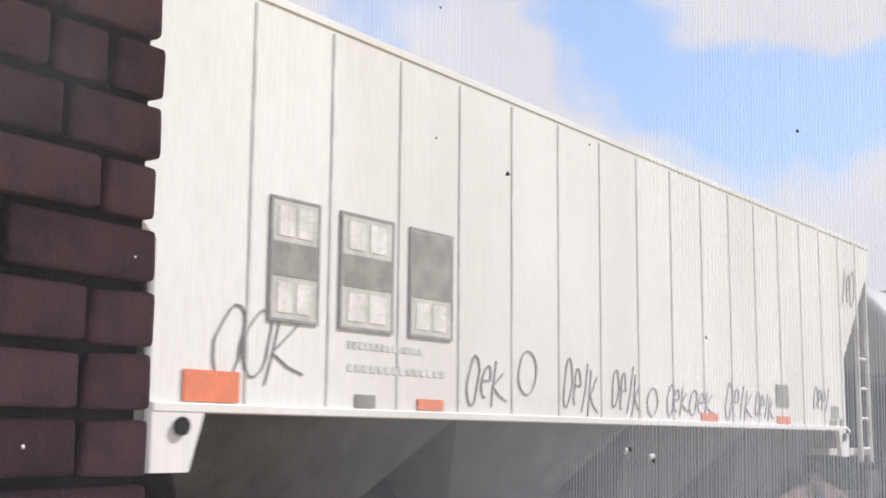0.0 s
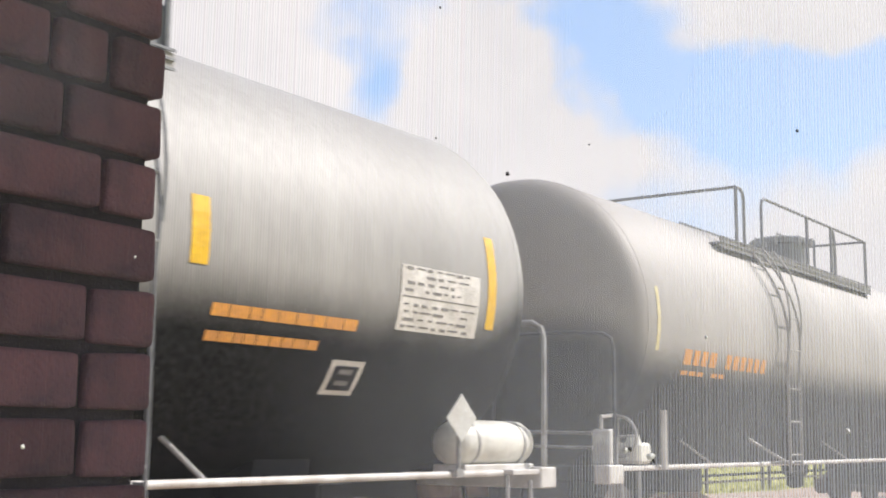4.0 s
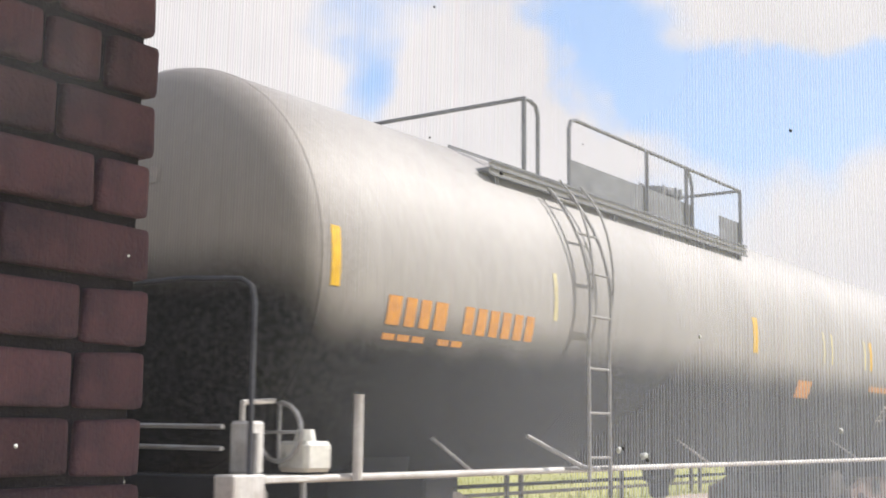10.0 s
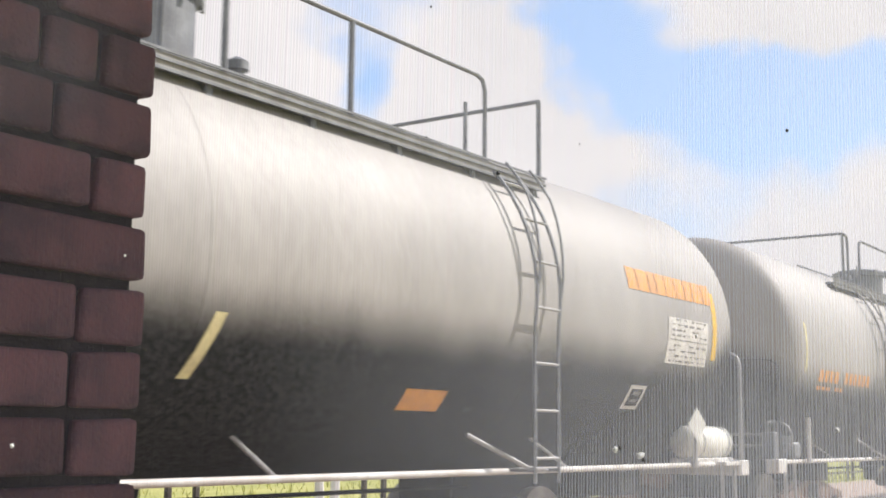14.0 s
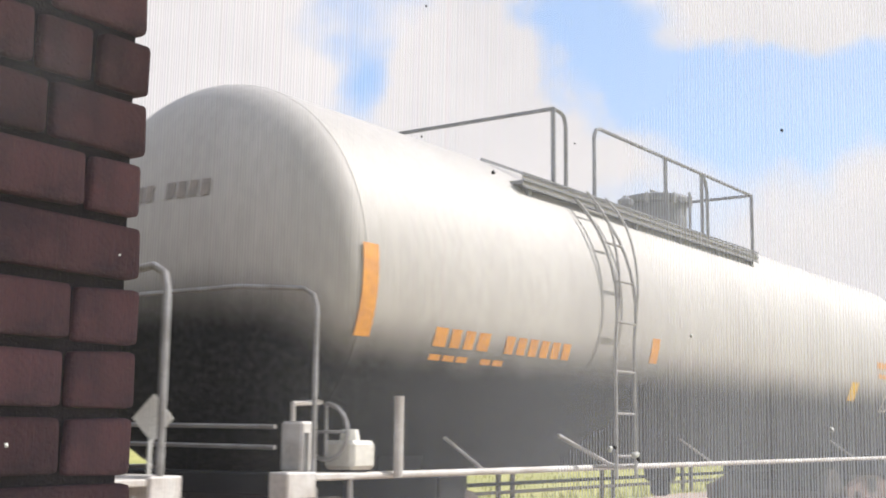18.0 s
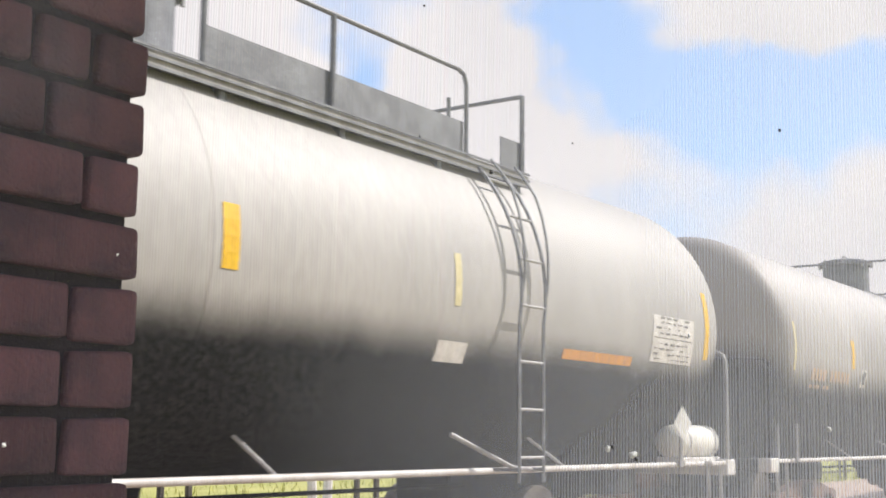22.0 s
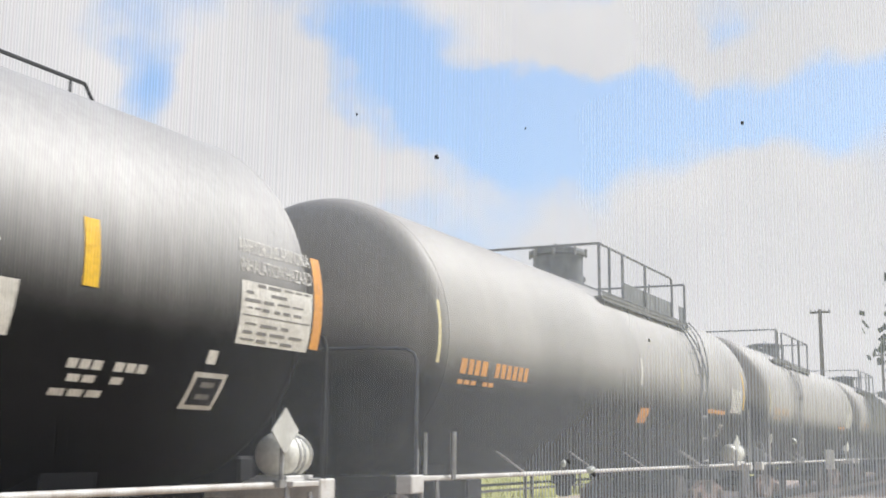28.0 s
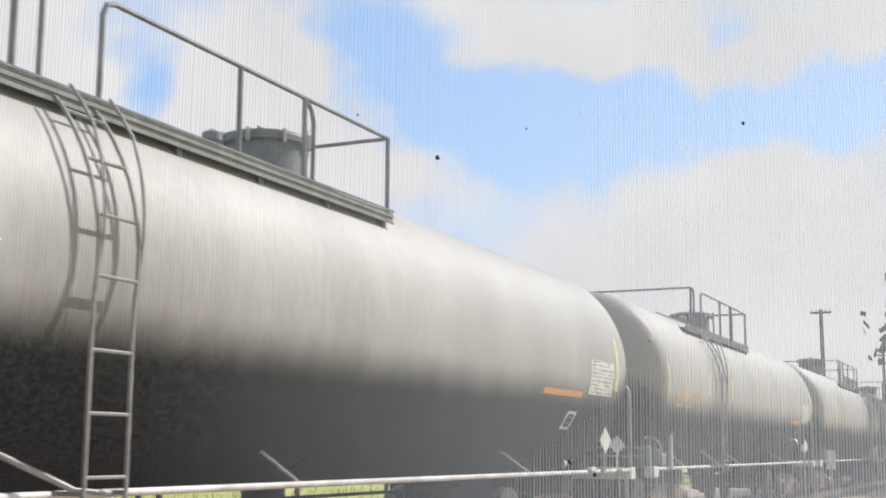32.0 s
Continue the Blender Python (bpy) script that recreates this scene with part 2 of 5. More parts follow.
M_RAIL = material("rail_steel", (0.28, 0.22, 0.19), 0.45, 0.6, dark=(0.20, 0.14, 0.11), scale=5)
M_GRASS = material("dry_meadow_grass", (0.50, 0.47, 0.15), 0.95, dark=(0.36, 0.37, 0.10), scale=0.35, fine=(0.36, 0.34, 0.10), bump_scale=9, bump=0.8)
M_BLADE = material("grass_blades", (0.52, 0.49, 0.15), 0.9, dark=(0.36, 0.38, 0.10), scale=1.5)
M_FENCE = material("dark_fence_timber", (0.10, 0.09, 0.07), 0.9, dark=(0.06, 0.05, 0.045), scale=5, bump=0.4)
M_WHITE = material("white_painted_post", (0.80, 0.80, 0.76), 0.6, dark=(0.66, 0.65, 0.60), scale=5)
M_POLE = material("grey_utility_pole_timber", (0.17, 0.15, 0.13), 0.9, dark=(0.11, 0.10, 0.085), scale=3, stretch=(2, 2, 0.2))
M_LEAF = material("tree_leaves", (0.075, 0.11, 0.035), 0.7, dark=(0.045, 0.07, 0.022), scale=2)
M_BARK = material("tree_bark", (0.13, 0.10, 0.08), 0.95, scale=9, bump=0.6)
M_CONC = material("porch_concrete", (0.34, 0.32, 0.31), 0.9, scale=2, bump=0.4, bump_scale=90)
M_CEIL = material("shade_eave_board", (0.30, 0.28, 0.27), 0.8, scale=3, stretch=(1, 8, 1))
M_SHED = material("far_shed_metal", (0.26, 0.27, 0.28), 0.7, scale=1)


def hazy_glass():
    """Clear pane with painted-in glare haze, thicker in patches and towards one side."""
    m = bpy.data.materials.new("hazy_window_glass")
    m.use_nodes = True
    nt = m.node_tree
    nt.nodes.clear()
    N, K = nt.nodes.new, nt.links.new
    out, clear, mix = N("ShaderNodeOutputMaterial"), N("ShaderNodeBsdfTransparent"), N("ShaderNodeMixShader")
    front, back, haze = N("ShaderNodeBsdfDiffuse"), N("ShaderNodeBsdfTranslucent"), N("ShaderNodeMixShader")
    front.inputs["Color"].default_value = back.inputs["Color"].default_value = (0.82, 0.87, 0.95, 1)
    haze.inputs[0].default_value = 0.75
    K(front.outputs[0], haze.inputs[1]), K(back.outputs[0], haze.inputs[2])
    tc, sep, n = N("ShaderNodeTexCoord"), N("ShaderNodeSeparateXYZ"), N("ShaderNodeTexNoise")
    K(tc.outputs["Object"], sep.inputs[0])
    n.inputs["Scale"].default_value, n.inputs["Detail"].default_value = 7.0, 5
    K(tc.outputs["Object"], n.inputs["Vector"])
    mr = N("ShaderNodeMapRange")
    mr.interpolation_type = "SMOOTHSTEP"
    mr.inputs["From Min"].default_value, mr.inputs["From Max"].default_value = 0.17, -0.14
    mr.inputs["To Min"].default_value, mr.inputs["To Max"].default_value = HAZE_RANGE[0], HAZE_RANGE[1]
    K(sep.outputs[0], mr.inputs["Value"])
    def mth(op, p, q):
        o = N("ShaderNodeMath")
        o.operation = op
        for i, v in enumerate((p, q)):
            if isinstance(v, (int, float)):
                o.inputs[i].default_value = v
            else:
                K(v, o.inputs[i])
        return o.outputs[0]
    def step(v, lo, hi, a, b):
        o = N("ShaderNodeMapRange")
        o.interpolation_type = "SMOOTHSTEP"
        for k, s in zip(("From Min", "From Max", "To Min", "To Max"), (lo, hi, a, b)):
            o.inputs[k].default_value = s
        K(v, o.inputs["Value"])
        return o.outputs[0]
    # a painted-in reflection in the upper corner beside the wall, and fine vertical lines imitating display moire over
    # the whole pane
    veil = mth("MULTIPLY", mr.outputs[0], step(n.outputs["Fac"], 0.3, 0.7, 0.8, 1.2))
    patch = mth("MULTIPLY", mth("MULTIPLY", step(sep.outputs[0], 0.19, 0.25, 0.0, 1.0), step(sep.outputs[2], 0.12, 0.22, 0.0, 1.0)), step(n.outputs["Fac"], 0.35, 0.65, 0.02, 0.12))
    # extra haze painted in low down, away from the wall
    low_haze = mth("MULTIPLY", mth("MULTIPLY", step(sep.outputs[2], 0.10, 0.0, 0.0, 1.0), step(sep.outputs[0], 0.19, 0.06, 0.0, 1.0)), 0.032)
    veil = mth("ADD", veil, low_haze)
    along = mth("ADD", sep.outputs[0], mth("MULTIPLY", sep.outputs[2], 0.012))
    grain = N("ShaderNodeTexNoise")
    grain.noise_dimensions = "1D"
    grain.inputs["Scale"].default_value, grain.inputs["Detail"].default_value = 260.0, 3.0
    K(along, grain.inputs["W"])
    wave = mth("SINE", mth("ADD", mth("MULTIPLY", along, GRAIN[0] * math.tau), mth("MULTIPLY", grain.outputs["Fac"], 7.0)), 0.0)
    rows = step(wave, -1.0, 1.0, 0.0, 1.0)
    veil = mth("ADD", mth("ADD", veil, patch), mth("MULTIPLY", rows, GRAIN[1]))
    veil = mth("MULTIPLY", veil, step(wave, -1.0, 1.0, 0.75, 1.25))
    tint = N("ShaderNodeMix")
    tint.data_type = "RGBA"
    tint.inputs["A"].default_value = (1, 1, 1, 1)
    hue = N("ShaderNodeMix")
    hue.data_type = "RGBA"
    hue.inputs["Factor"].default_value, hue.inputs["A"].default_value = 0.3, (0.35, 0.35, 0.35, 1)
    K(grain.outputs["Color"], hue.inputs["B"]), K(hue.outputs["Result"], tint.inputs["B"])
    K(mth("MULTIPLY", mth("SUBTRACT", 1.0, rows), GRAIN[2]), tint.inputs["Factor"])
    K(tint.outputs["Result"], clear.inputs["Color"])
    K(veil, mix.inputs[0]), K(clear.outputs[0], mix.inputs[1]), K(haze.outputs[0], mix.inputs[2])
    K(mix.outputs[0], out.inputs[0])
    return m


# strength of the painted glare haze, from the wall side to the far side
HAZE_RANGE = (0.003, 0.24)
GRAIN = (700.0, 0.026, 0.21)    # moire lines per metre, haze on the lines, depth of tint between them
M_GLASS = hazy_glass()
M_SPECK = material("dark_fly_speck", (0.03, 0.03, 0.03), 0.8, scale=90)
M_CHIP = material("white_paint_chip", (0.85, 0.85, 0.83), 0.6, scale=90)


# ======== mesh building ========
class Geo:
    """A growing list of vertices and faces for one mesh."""

    def __init__(self):
        self.v, self.f = [], []

    def add(self, verts, faces):
        n = len(self.v)
        self.v += [tuple(p) for p in verts]
        self.f += [tuple(i + n for i in f) for f in faces]
        return self

    def box(self, lo, hi, bevel=0.0):
        (x0, y0, z0), (x1, y1, z1) = lo, hi
        if bevel <= 0:
            v = [(x, y, z) for x in (x0, x1) for y in (y0, y1) for z in (z0, z1)]
            return self.add(v, [(0, 1, 3, 2), (4, 6, 7, 5), (0, 4, 5, 1), (2, 3, 7, 6), (0, 2, 6, 4), (1, 5, 7, 3)])
        bm = bmesh.new()
        bmesh.ops.create_cube(bm, size=1.0)
        for p in bm.verts:
            p.co = Vector(((x0 + x1) / 2 + p.co.x * (x1 - x0), (y0 + y1) / 2 + p.co.y * (y1 - y0), (z0 + z1) / 2 + p.co.z * (z1 - z0)))
        bmesh.ops.bevel(bm, geom=bm.edges[:], offset=bevel, segments=1, affect="EDGES")
        bm.verts.index_update()
        self.add([p.co for p in bm.verts], [[q.index for q in f.verts] for f in bm.faces])
        bm.free()
        return self

    def tube(self, pts, r, n=8, closed=False):
        """A round bar along a line of points, with capped ends."""
        pts = [Vector(p) for p in pts]
        rings = []
        last = None
        for i, p in enumerate(pts):
            a = pts[i - 1] if i or closed else p
            b = pts[(i + 1) % len(pts)] if i + 1 < len(pts) or closed else p
            d = (b - a).normalized()
            side = last - d * last.dot(d) if last is not None else d.orthogonal()
            if side.length < 1e-5:
                side = d.orthogonal()
            side.normalize()
            last = side
            q = d.cross(side)
            rad = r[i] if isinstance(r, (list, tuple)) else r
            rings.append([p + (side * math.cos(2 * math.pi * k / n) + q * math.sin(2 * math.pi * k / n)) * rad for k in range(n)])
        v = [c for ring in rings for c in ring]
        f = []
        m = len(rings)
        for i in range(m if closed else m - 1):
            for k in range(n):
                a, b = i * n, ((i + 1) % m) * n
                f.append((a + k, a + (k + 1) % n, b + (k + 1) % n, b + k))
        if not closed:
            f += [tuple(range(n - 1, -1, -1)), tuple((m - 1) * n + k for k in range(n))]
        return self.add(v, f)

    def lathe(self, profile, n=32, axis="x", at=(0, 0, 0)):
        """Turn (along, radius) pairs about an axis through a point."""
        v, f = [], []
        for s, r in profile:
            for k in range(n):
                c, w = math.cos(2 * math.pi * k / n) * r, math.sin(2 * math.pi * k / n) * r
                q = {"x": (s, c, w), "y": (c, s, w), "z": (c, w, s)}[axis]
                v.append((q[0] + at[0], q[1] + at[1], q[2] + at[2]))
        for i in range(len(profile) - 1):
            for k in range(n):
                f.append((i * n + k, i * n + (k + 1) % n, (i + 1) * n + (k + 1) % n, (i + 1) * n + k))
        f += [tuple(range(n - 1, -1, -1)), tuple((len(profile) - 1) * n + k for k in range(n))]
        return self.add(v, f)

    def slab(self, outline, depth, origin, ux, uy):
        """A flat plate: outline in (a, b) along ux, uy, thickened by depth along ux x uy."""
        o, ux, uy = Vector(origin), Vector(ux), Vector(uy)
        w = ux.cross(uy).normalized() * depth
        n = len(outline)
        lo = [o + ux * a + uy * b for a, b in outline]
        v = lo + [p + w for p in lo]
        f = [tuple(range(n - 1, -1, -1)), tuple(range(n, 2 * n))] + [(i, (i + 1) % n, n + (i + 1) % n, n + i) for i in range(n)]
        return self.add(v, f)

    def mesh(self, name, mat, smooth=False):
        me = bpy.data.meshes.new(name)
        me.from_pydata(self.v, [], self.f)
        bm = bmesh.new()
        bm.from_mesh(me)
        bmesh.ops.recalc_face_normals(bm, faces=bm.faces)
        if smooth:
            for e in bm.edges:
                e.smooth = len(e.link_faces) < 2 or e.calc_face_angle(0) < radians(40)
            for fc in bm.faces:
                fc.smooth = True
        bm.to_mesh(me)
        bm.free()
        me.materials.append(mat)
        return me


def part(name, geo, mat, parent=None, label="", smooth=False):
    me = geo if isinstance(geo, bpy.types.Mesh) else geo.mesh(name, mat, smooth)
    ob = new(name, me)
    ob.parent = parent
    if label:
        ob["label"] = label
    return ob


def thing(name, label, category, group="", kind="", at=(0, 0, 0)):
    ob = new(name)
    ob.location = at
    ob.empty_display_size = 0.2
    return tagged(ob, label, category, group, kind)

# ======== ground, track, field ========
GROUND_Z = -0.27
V_TRAIN, CAR_PITCH, REAR_0 = 6.831, 18.2436, 17.630


def build_ground():
    rng = random.Random(4)
    # one sheet to the horizon, in strips: gravel near the track, meadow beyond and before it
    nx, xs = 60, []
    xs = [-2500, -600, -200, -80, -40] + [-30 + 3 * i for i in range(61)] + [170, 220, 320, 500, 900, 2500]
    ys = [-2500, -400, -60, -12, -4, 0, 1, 3.2, 4, 5, 6, 7.033, 8.7, 9.4, 10.5, 12, 13.4, 14.7, 16, 18, 22, 28, 40, 80, 200, 700, 2500]
    def hz(x, y):
        z = GROUND_Z
        if 5.0 < y < 9.2:
            z = GROUND_Z + 0.05
        return z + (0.02 * math.sin(x * 1.7 + y) + 0.015 * math.sin(x * 0.6 - y * 2.1) if abs(x) < 160 and -12 < y < 80 else 0)
    v = [(x, y, hz(x, y)) for y in ys for x in xs]
    n = len(xs)
    faces, mats = [], []
    for j in range(len(ys) - 1):
        for i in range(n - 1):
            faces.append((j * n + i, j * n + i + 1, (j + 1) * n + i + 1, (j + 1) * n + i))
            mid = (ys[j] + ys[j + 1]) / 2
            mats.append(0 if 1.0 < mid < 14.6 else 1)
    me = bpy.data.meshes.new("ground")
    me.from_pydata(v, [], faces)
    me.materials.append(M_BALLAST), me.materials.append(M_GRASS)
    me.polygons.foreach_set("material_index", mats)
    me.shade_smooth()
    tagged(new("ground", me), "pale gravel track bed with dry yellow-green meadow behind", "ground", kind="structure")

    # loose stones on the bed
    g = Geo()
    for _ in range(5200):
        x, y = rng.uniform(2, 60), rng.uniform(3.6, 14.4)
        s = rng.uniform(0.015, 0.045)
        z = hz(x, y) + s * 0.3
        pts = [Vector((rng.uniform(.7, 1.2) * a * s, rng.uniform(.7, 1.2) * b * s, rng.uniform(.5, 1) * c * s)) + Vector((x, y, z)) for a, b, c in
               ((1, 0, 0), (0, 1, 0), (-1, 0, 0), (0, -1, 0), (0, 0, 1))]
        g.add(pts, [(0, 1, 4), (1, 2, 4), (2, 3, 4), (3, 0, 4)])
    tagged(new("ballast_stones", g.mesh("ballast_stones", M_BALLAST)), "loose pale pinkish gravel stones along the track", "gravel", kind="stuff")

    # dry grass tufts behind the track
    g = Geo()
    for _ in range(9000):
        y = 14.75 + 26 * rng.random() ** 1.7
        x = rng.uniform(6, 14 + y * 3.4)
        h = rng.uniform(0.10, 0.30)
        a, w = rng.uniform(0, math.tau), rng.uniform(0.012, 0.03)
        z = hz(x, y) - 0.01
        lean = Vector((rng.uniform(-.5, .5) * h, rng.uniform(-.5, .5) * h, h))
        o, q = Vector((x, y, z)), Vector((math.cos(a) * w, math.sin(a) * w, 0))
        g.add([o - q, o + q, o + lean], [(0, 1, 2)])
    tagged(new("meadow_grass", g.mesh("meadow_grass", M_BLADE)), "dry yellow-green meadow grass beyond the fence", "grass", kind="stuff")


def build_track():
    tr = thing("railway_track", "worn steel rails on weathered timber ties in gravel", "railway track", kind="structure")
    for side in (-0.72, 0.72):
        y = TRACK_Y + side
        prof = [(-0.07, -0.17), (0.07, -0.17), (0.07, -0.155), (0.012, -0.14), (0.012, -0.04), (0.036, -0.03), (0.036, -0.004), (0.028, 0), (-0.028, 0), (-0.036, -0.004), (-0.036, -0.03), (-0.012, -0.04), (-0.012, -0.14), (-0.07, -0.155)]
        g = Geo()
        g.slab(prof, 620, (-150, y, 0), (0, 1, 0), (0, 0, 1))
        part("rail", g, M_RAIL, tr)
    base = Geo().box((-0.115, -1.3, -0.34), (0.115, 1.3, -0.17), 0.012).mesh("tie", M_SLEEPER)
    for i in range(150):
        ob = part("tie", base, None, tr)
        ob.location = (-4 + i * 0.52, TRACK_Y, 0)
    g = Geo()
    for i in range(150, 560):
        g.box((-4 + i * 0.52 - 0.115, TRACK_Y - 1.3, -0.34), (-4 + i * 0.52 + 0.115, TRACK_Y + 1.3, -0.17))
    far = part("far_ties", g, M_SLEEPER, tr)
    far["kind"] = "stuff"


def build_fence():
    rng = random.Random(9)
    fence = thing("field_fence", "low dark timber rail fence at the meadow edge", "fence")
    y, z0 = 15.1, GROUND_Z - 0.02
    xs = [-1.0 + 5.0 * i for i in range(22)]
    for i, x in enumerate(xs):
        for dx in (0.0, 0.61):
            h = 1.05 + rng.uniform(-0.04, 0.04)
            part("post", Geo().box((x + dx - 0.045, y - 0.045, z0 - 0.25), (x + dx + 0.045, y + 0.045, z0 + h), 0.006), M_FENCE, fence)
    for i in range(len(xs) - 1):
        for z, r in ((0.06, 0.04), (0.62, 0.04)):
            part("rail", Geo().box((xs[i] - 0.05, y - 0.075, z - r), (xs[i + 1] + 0.02, y - 0.047, z + r), 0.005), M_FENCE, fence)
    for x, lean in ((17.38, 0.05), (17.85, -0.06)):
        m = thing("marker_post", "short white painted wooden marker post in grass", "post", "white marker posts", at=(x, 14.85, 0))
        g = Geo().tube([(lean, 0, GROUND_Z - 0.2), (0, 0, 0.62)], [0.10, 0.08], 8)
        part("shaft", g, M_WHITE, m)


def build_far():
    rng = random.Random(21)
    for x, y, h in ((101.2, 14.07, 12.75), (149.0, 14.07, 12.7), (197, 14.1, 12.7), (245, 14.1, 12.7)):
        p = thing("utility_pole", "grey timber utility pole with a crossarm", "utility pole", "utility poles along the track", at=(x, y, GROUND_Z - 0.1))
        part("pole", Geo().tube([(0, 0, 0), (0, 0, h * 0.5), (0, 0, h)], [0.19, 0.17, 0.14], 10), M_POLE, p, smooth=True)
        part("crossarm", Geo().box((-0.06, -0.8, h - 0.32), (0.06, 0.8, h - 0.16), 0.01), M_POLE, p)
        for k in (-0.7, -0.35, 0.35, 0.7):
            part("insulator", Geo().lathe([(h - 0.16, 0.03), (h - 0.08, 0.055), (h - 0.02, 0.03)], 8, "z", (0, k, 0)), M_DKSTEEL, p)
    s = thing("trackside_sign", "small white trackside sign on a thin steel post", "sign", at=(36.8, 5.07, GROUND_Z))
    part("post", Geo().tube([(0, 0, -0.2), (0, 0, 1.2)], 0.03, 8), M_STEEL, s)
    part("plate", Geo().box((-0.02, -0.12, 1.08), (0.01, 0.12, 1.62), 0.006), M_WHITE, s, "white plate")
    # shed far along the line
    sh = thing("trackside_shed", "dark grey metal shed far along the line", "shed", at=(132, 7.0, GROUND_Z))
    part("wall", Geo().box((0, -3.6, 0), (14, 3.0, 3.3)), M_SHED, sh)
    part("roof", Geo().slab([(-4.0, 3.3), (3.4, 3.3), (-0.3, 4.5)], 15, (-0.5, 0, 0), (0, 1, 0), (0, 0, 1)), M_DKSTEEL, sh)
    for x, y, h in ((60, -0.75, 12.3), (150, 32, 8), (170, 34, 9), (190, 22, 8), (235, 40, 10)):
        tree(x, y, h, rng)


def tree(x, y, h, rng):
    t = thing("tree", "dark green broadleaf tree with an uneven crown", "tree", at=(x, y, GROUND_Z - 0.1))
    g = Geo()
    g.tube([(0, 0, 0), (0.1, 0, h * 0.25), (-0.05, 0.1, h * 0.5), (0, 0, h * 0.85)], [h * 0.035, h * 0.028, h * 0.018, h * 0.005], 8)
    tips = []
    for k in range(13):
        a, b = rng.uniform(0, math.tau), rng.uniform(0.28, 0.75) * h
        r = h * rng.uniform(0.18, 0.36)
        e = Vector((math.cos(a) * r, math.sin(a) * r, b + h * rng.uniform(0.08, 0.25)))
        g.tube([(0, 0, b), e * 0.5 + Vector((0, 0, b * 0.5)), e], [h * 0.013, h * 0.008, h * 0.003], 6)
        tips += [e, e * 0.7 + Vector((0, 0, b * 0.3))]
    part("trunk", g, M_BARK, t)
    g = Geo()
    for e in tips:
        for _ in range(320):
            q = e + Vector((rng.gauss(0, 1), rng.gauss(0, 1), rng.gauss(0, 0.8))) * h * 0.085
            s = h * rng.uniform(0.012, 0.024)
            a, c = Vector((rng.uniform(-1, 1), rng.uniform(-1, 1), rng.uniform(-1, 1))).normalized() * s, Vector((rng.uniform(-1, 1), rng.uniform(-1, 1), rng.uniform(-1, 1))).normalized() * s
            g.add([q - a, q + c, q + a, q - c], [(0, 1, 2, 3)])
    part("crown", g, M_LEAF, t)


# ======== porch with the brick pier ========
WALL_Y, WALL_EDGE = 1.03, 0.908
COURSE, BED0 = 0.0685, 1.330


def build_porch():
    z0, z1 = GROUND_Z, 2.36
    tagged(new("porch_floor", Geo().box((-3.6, -2.4, GROUND_Z - 0.06), (2.4, 1.6, GROUND_Z + 0.06)).mesh("porch_floor", M_CONC)), "worn grey concrete porch slab", "floor", kind="structure")
    # unseen eave, added to keep sun off the bricks but not the pane
    tagged(new("porch_ceiling", Geo().box((-3.6, 0.10, z1), (2.2, 1.35, z1 + 0.10)).mesh("porch_ceiling", M_CEIL)), "added boarded eave that shades the brick wall", "ceiling", kind="structure")
    rng = random.Random(7)
    pier = tagged(new("wall_brick", Geo().box((-3.6, WALL_Y + 0.012, z0), (WALL_EDGE - 0.010, WALL_Y + 0.14, z1)).mesh("wall_brick", M_MORTAR)), "old dark red brick wall with rough mortar joints", "wall", kind="structure")
    def brick_mesh(w):
        bm = bmesh.new()
        bmesh.ops.create_cube(bm, size=1)
        for p in bm.verts:
            p.co = Vector((p.co.x * w, p.co.y * 0.11, p.co.z * 0.058))
        bmesh.ops.bevel(bm, geom=bm.edges[:], offset=0.007, segments=2, affect="EDGES", profile=0.6)
        for p in bm.verts:
            q = p.co * 38
            p.co += Vector((noise.noise(q), noise.noise(q + Vector((9, 0, 0))), noise.noise(q + Vector((0, 7, 0))))) * 0.0028
        me = bpy.data.meshes.new("brick")
        bm.to_mesh(me)
        bm.free()
        me.materials.append(M_BRICK)
        me.shade_smooth()
        return me
    half = brick_mesh(0.084)
    full, mid, snap = brick_mesh(0.186), brick_mesh(0.122), brick_mesh(0.066)
    # widths of the brick at the corner, course by course, as the wall shows them
    first = {6: "m", 5: "s", 4: "m", 3: "s", 2: "f", 1: "h", 0: "h", -1: "h", -2: "f", 7: "m", 8: "m"}
    lows = int((BED0 - z0) / COURSE)
    highs = int((z1 - BED0) / COURSE)
    for k in range(-lows, highs):
        zc = BED0 + (k + 0.5) * COURSE
        kind = first.get(k, "h" if k % 2 else "f")
        x = WALL_EDGE + rng.uniform(-0.003, 0.003) + (0.004 if k in (0, 1) else 0)
        n = 0
        while x > -3.6 and n < (9 if abs(k) < 9 else 5):
            w = {"h": 0.084, "f": 0.186, "m": 0.122, "s": 0.066}[kind]
            ob = part("brick", {"h": half, "f": full, "m": mid, "s": snap}[kind], None, pier)
            ob.matrix_basis = pose(x - w / 2, WALL_Y + 0.055 + rng.uniform(-0.003, 0.003), zc, rng.uniform(-1, 1), rng.uniform(-0.7, 0.7), rng.uniform(-0.8, 0.8))
            x -= w + 0.0105
            kind = "s" if (k == 5 and n == 0) else "f"
            n += 1


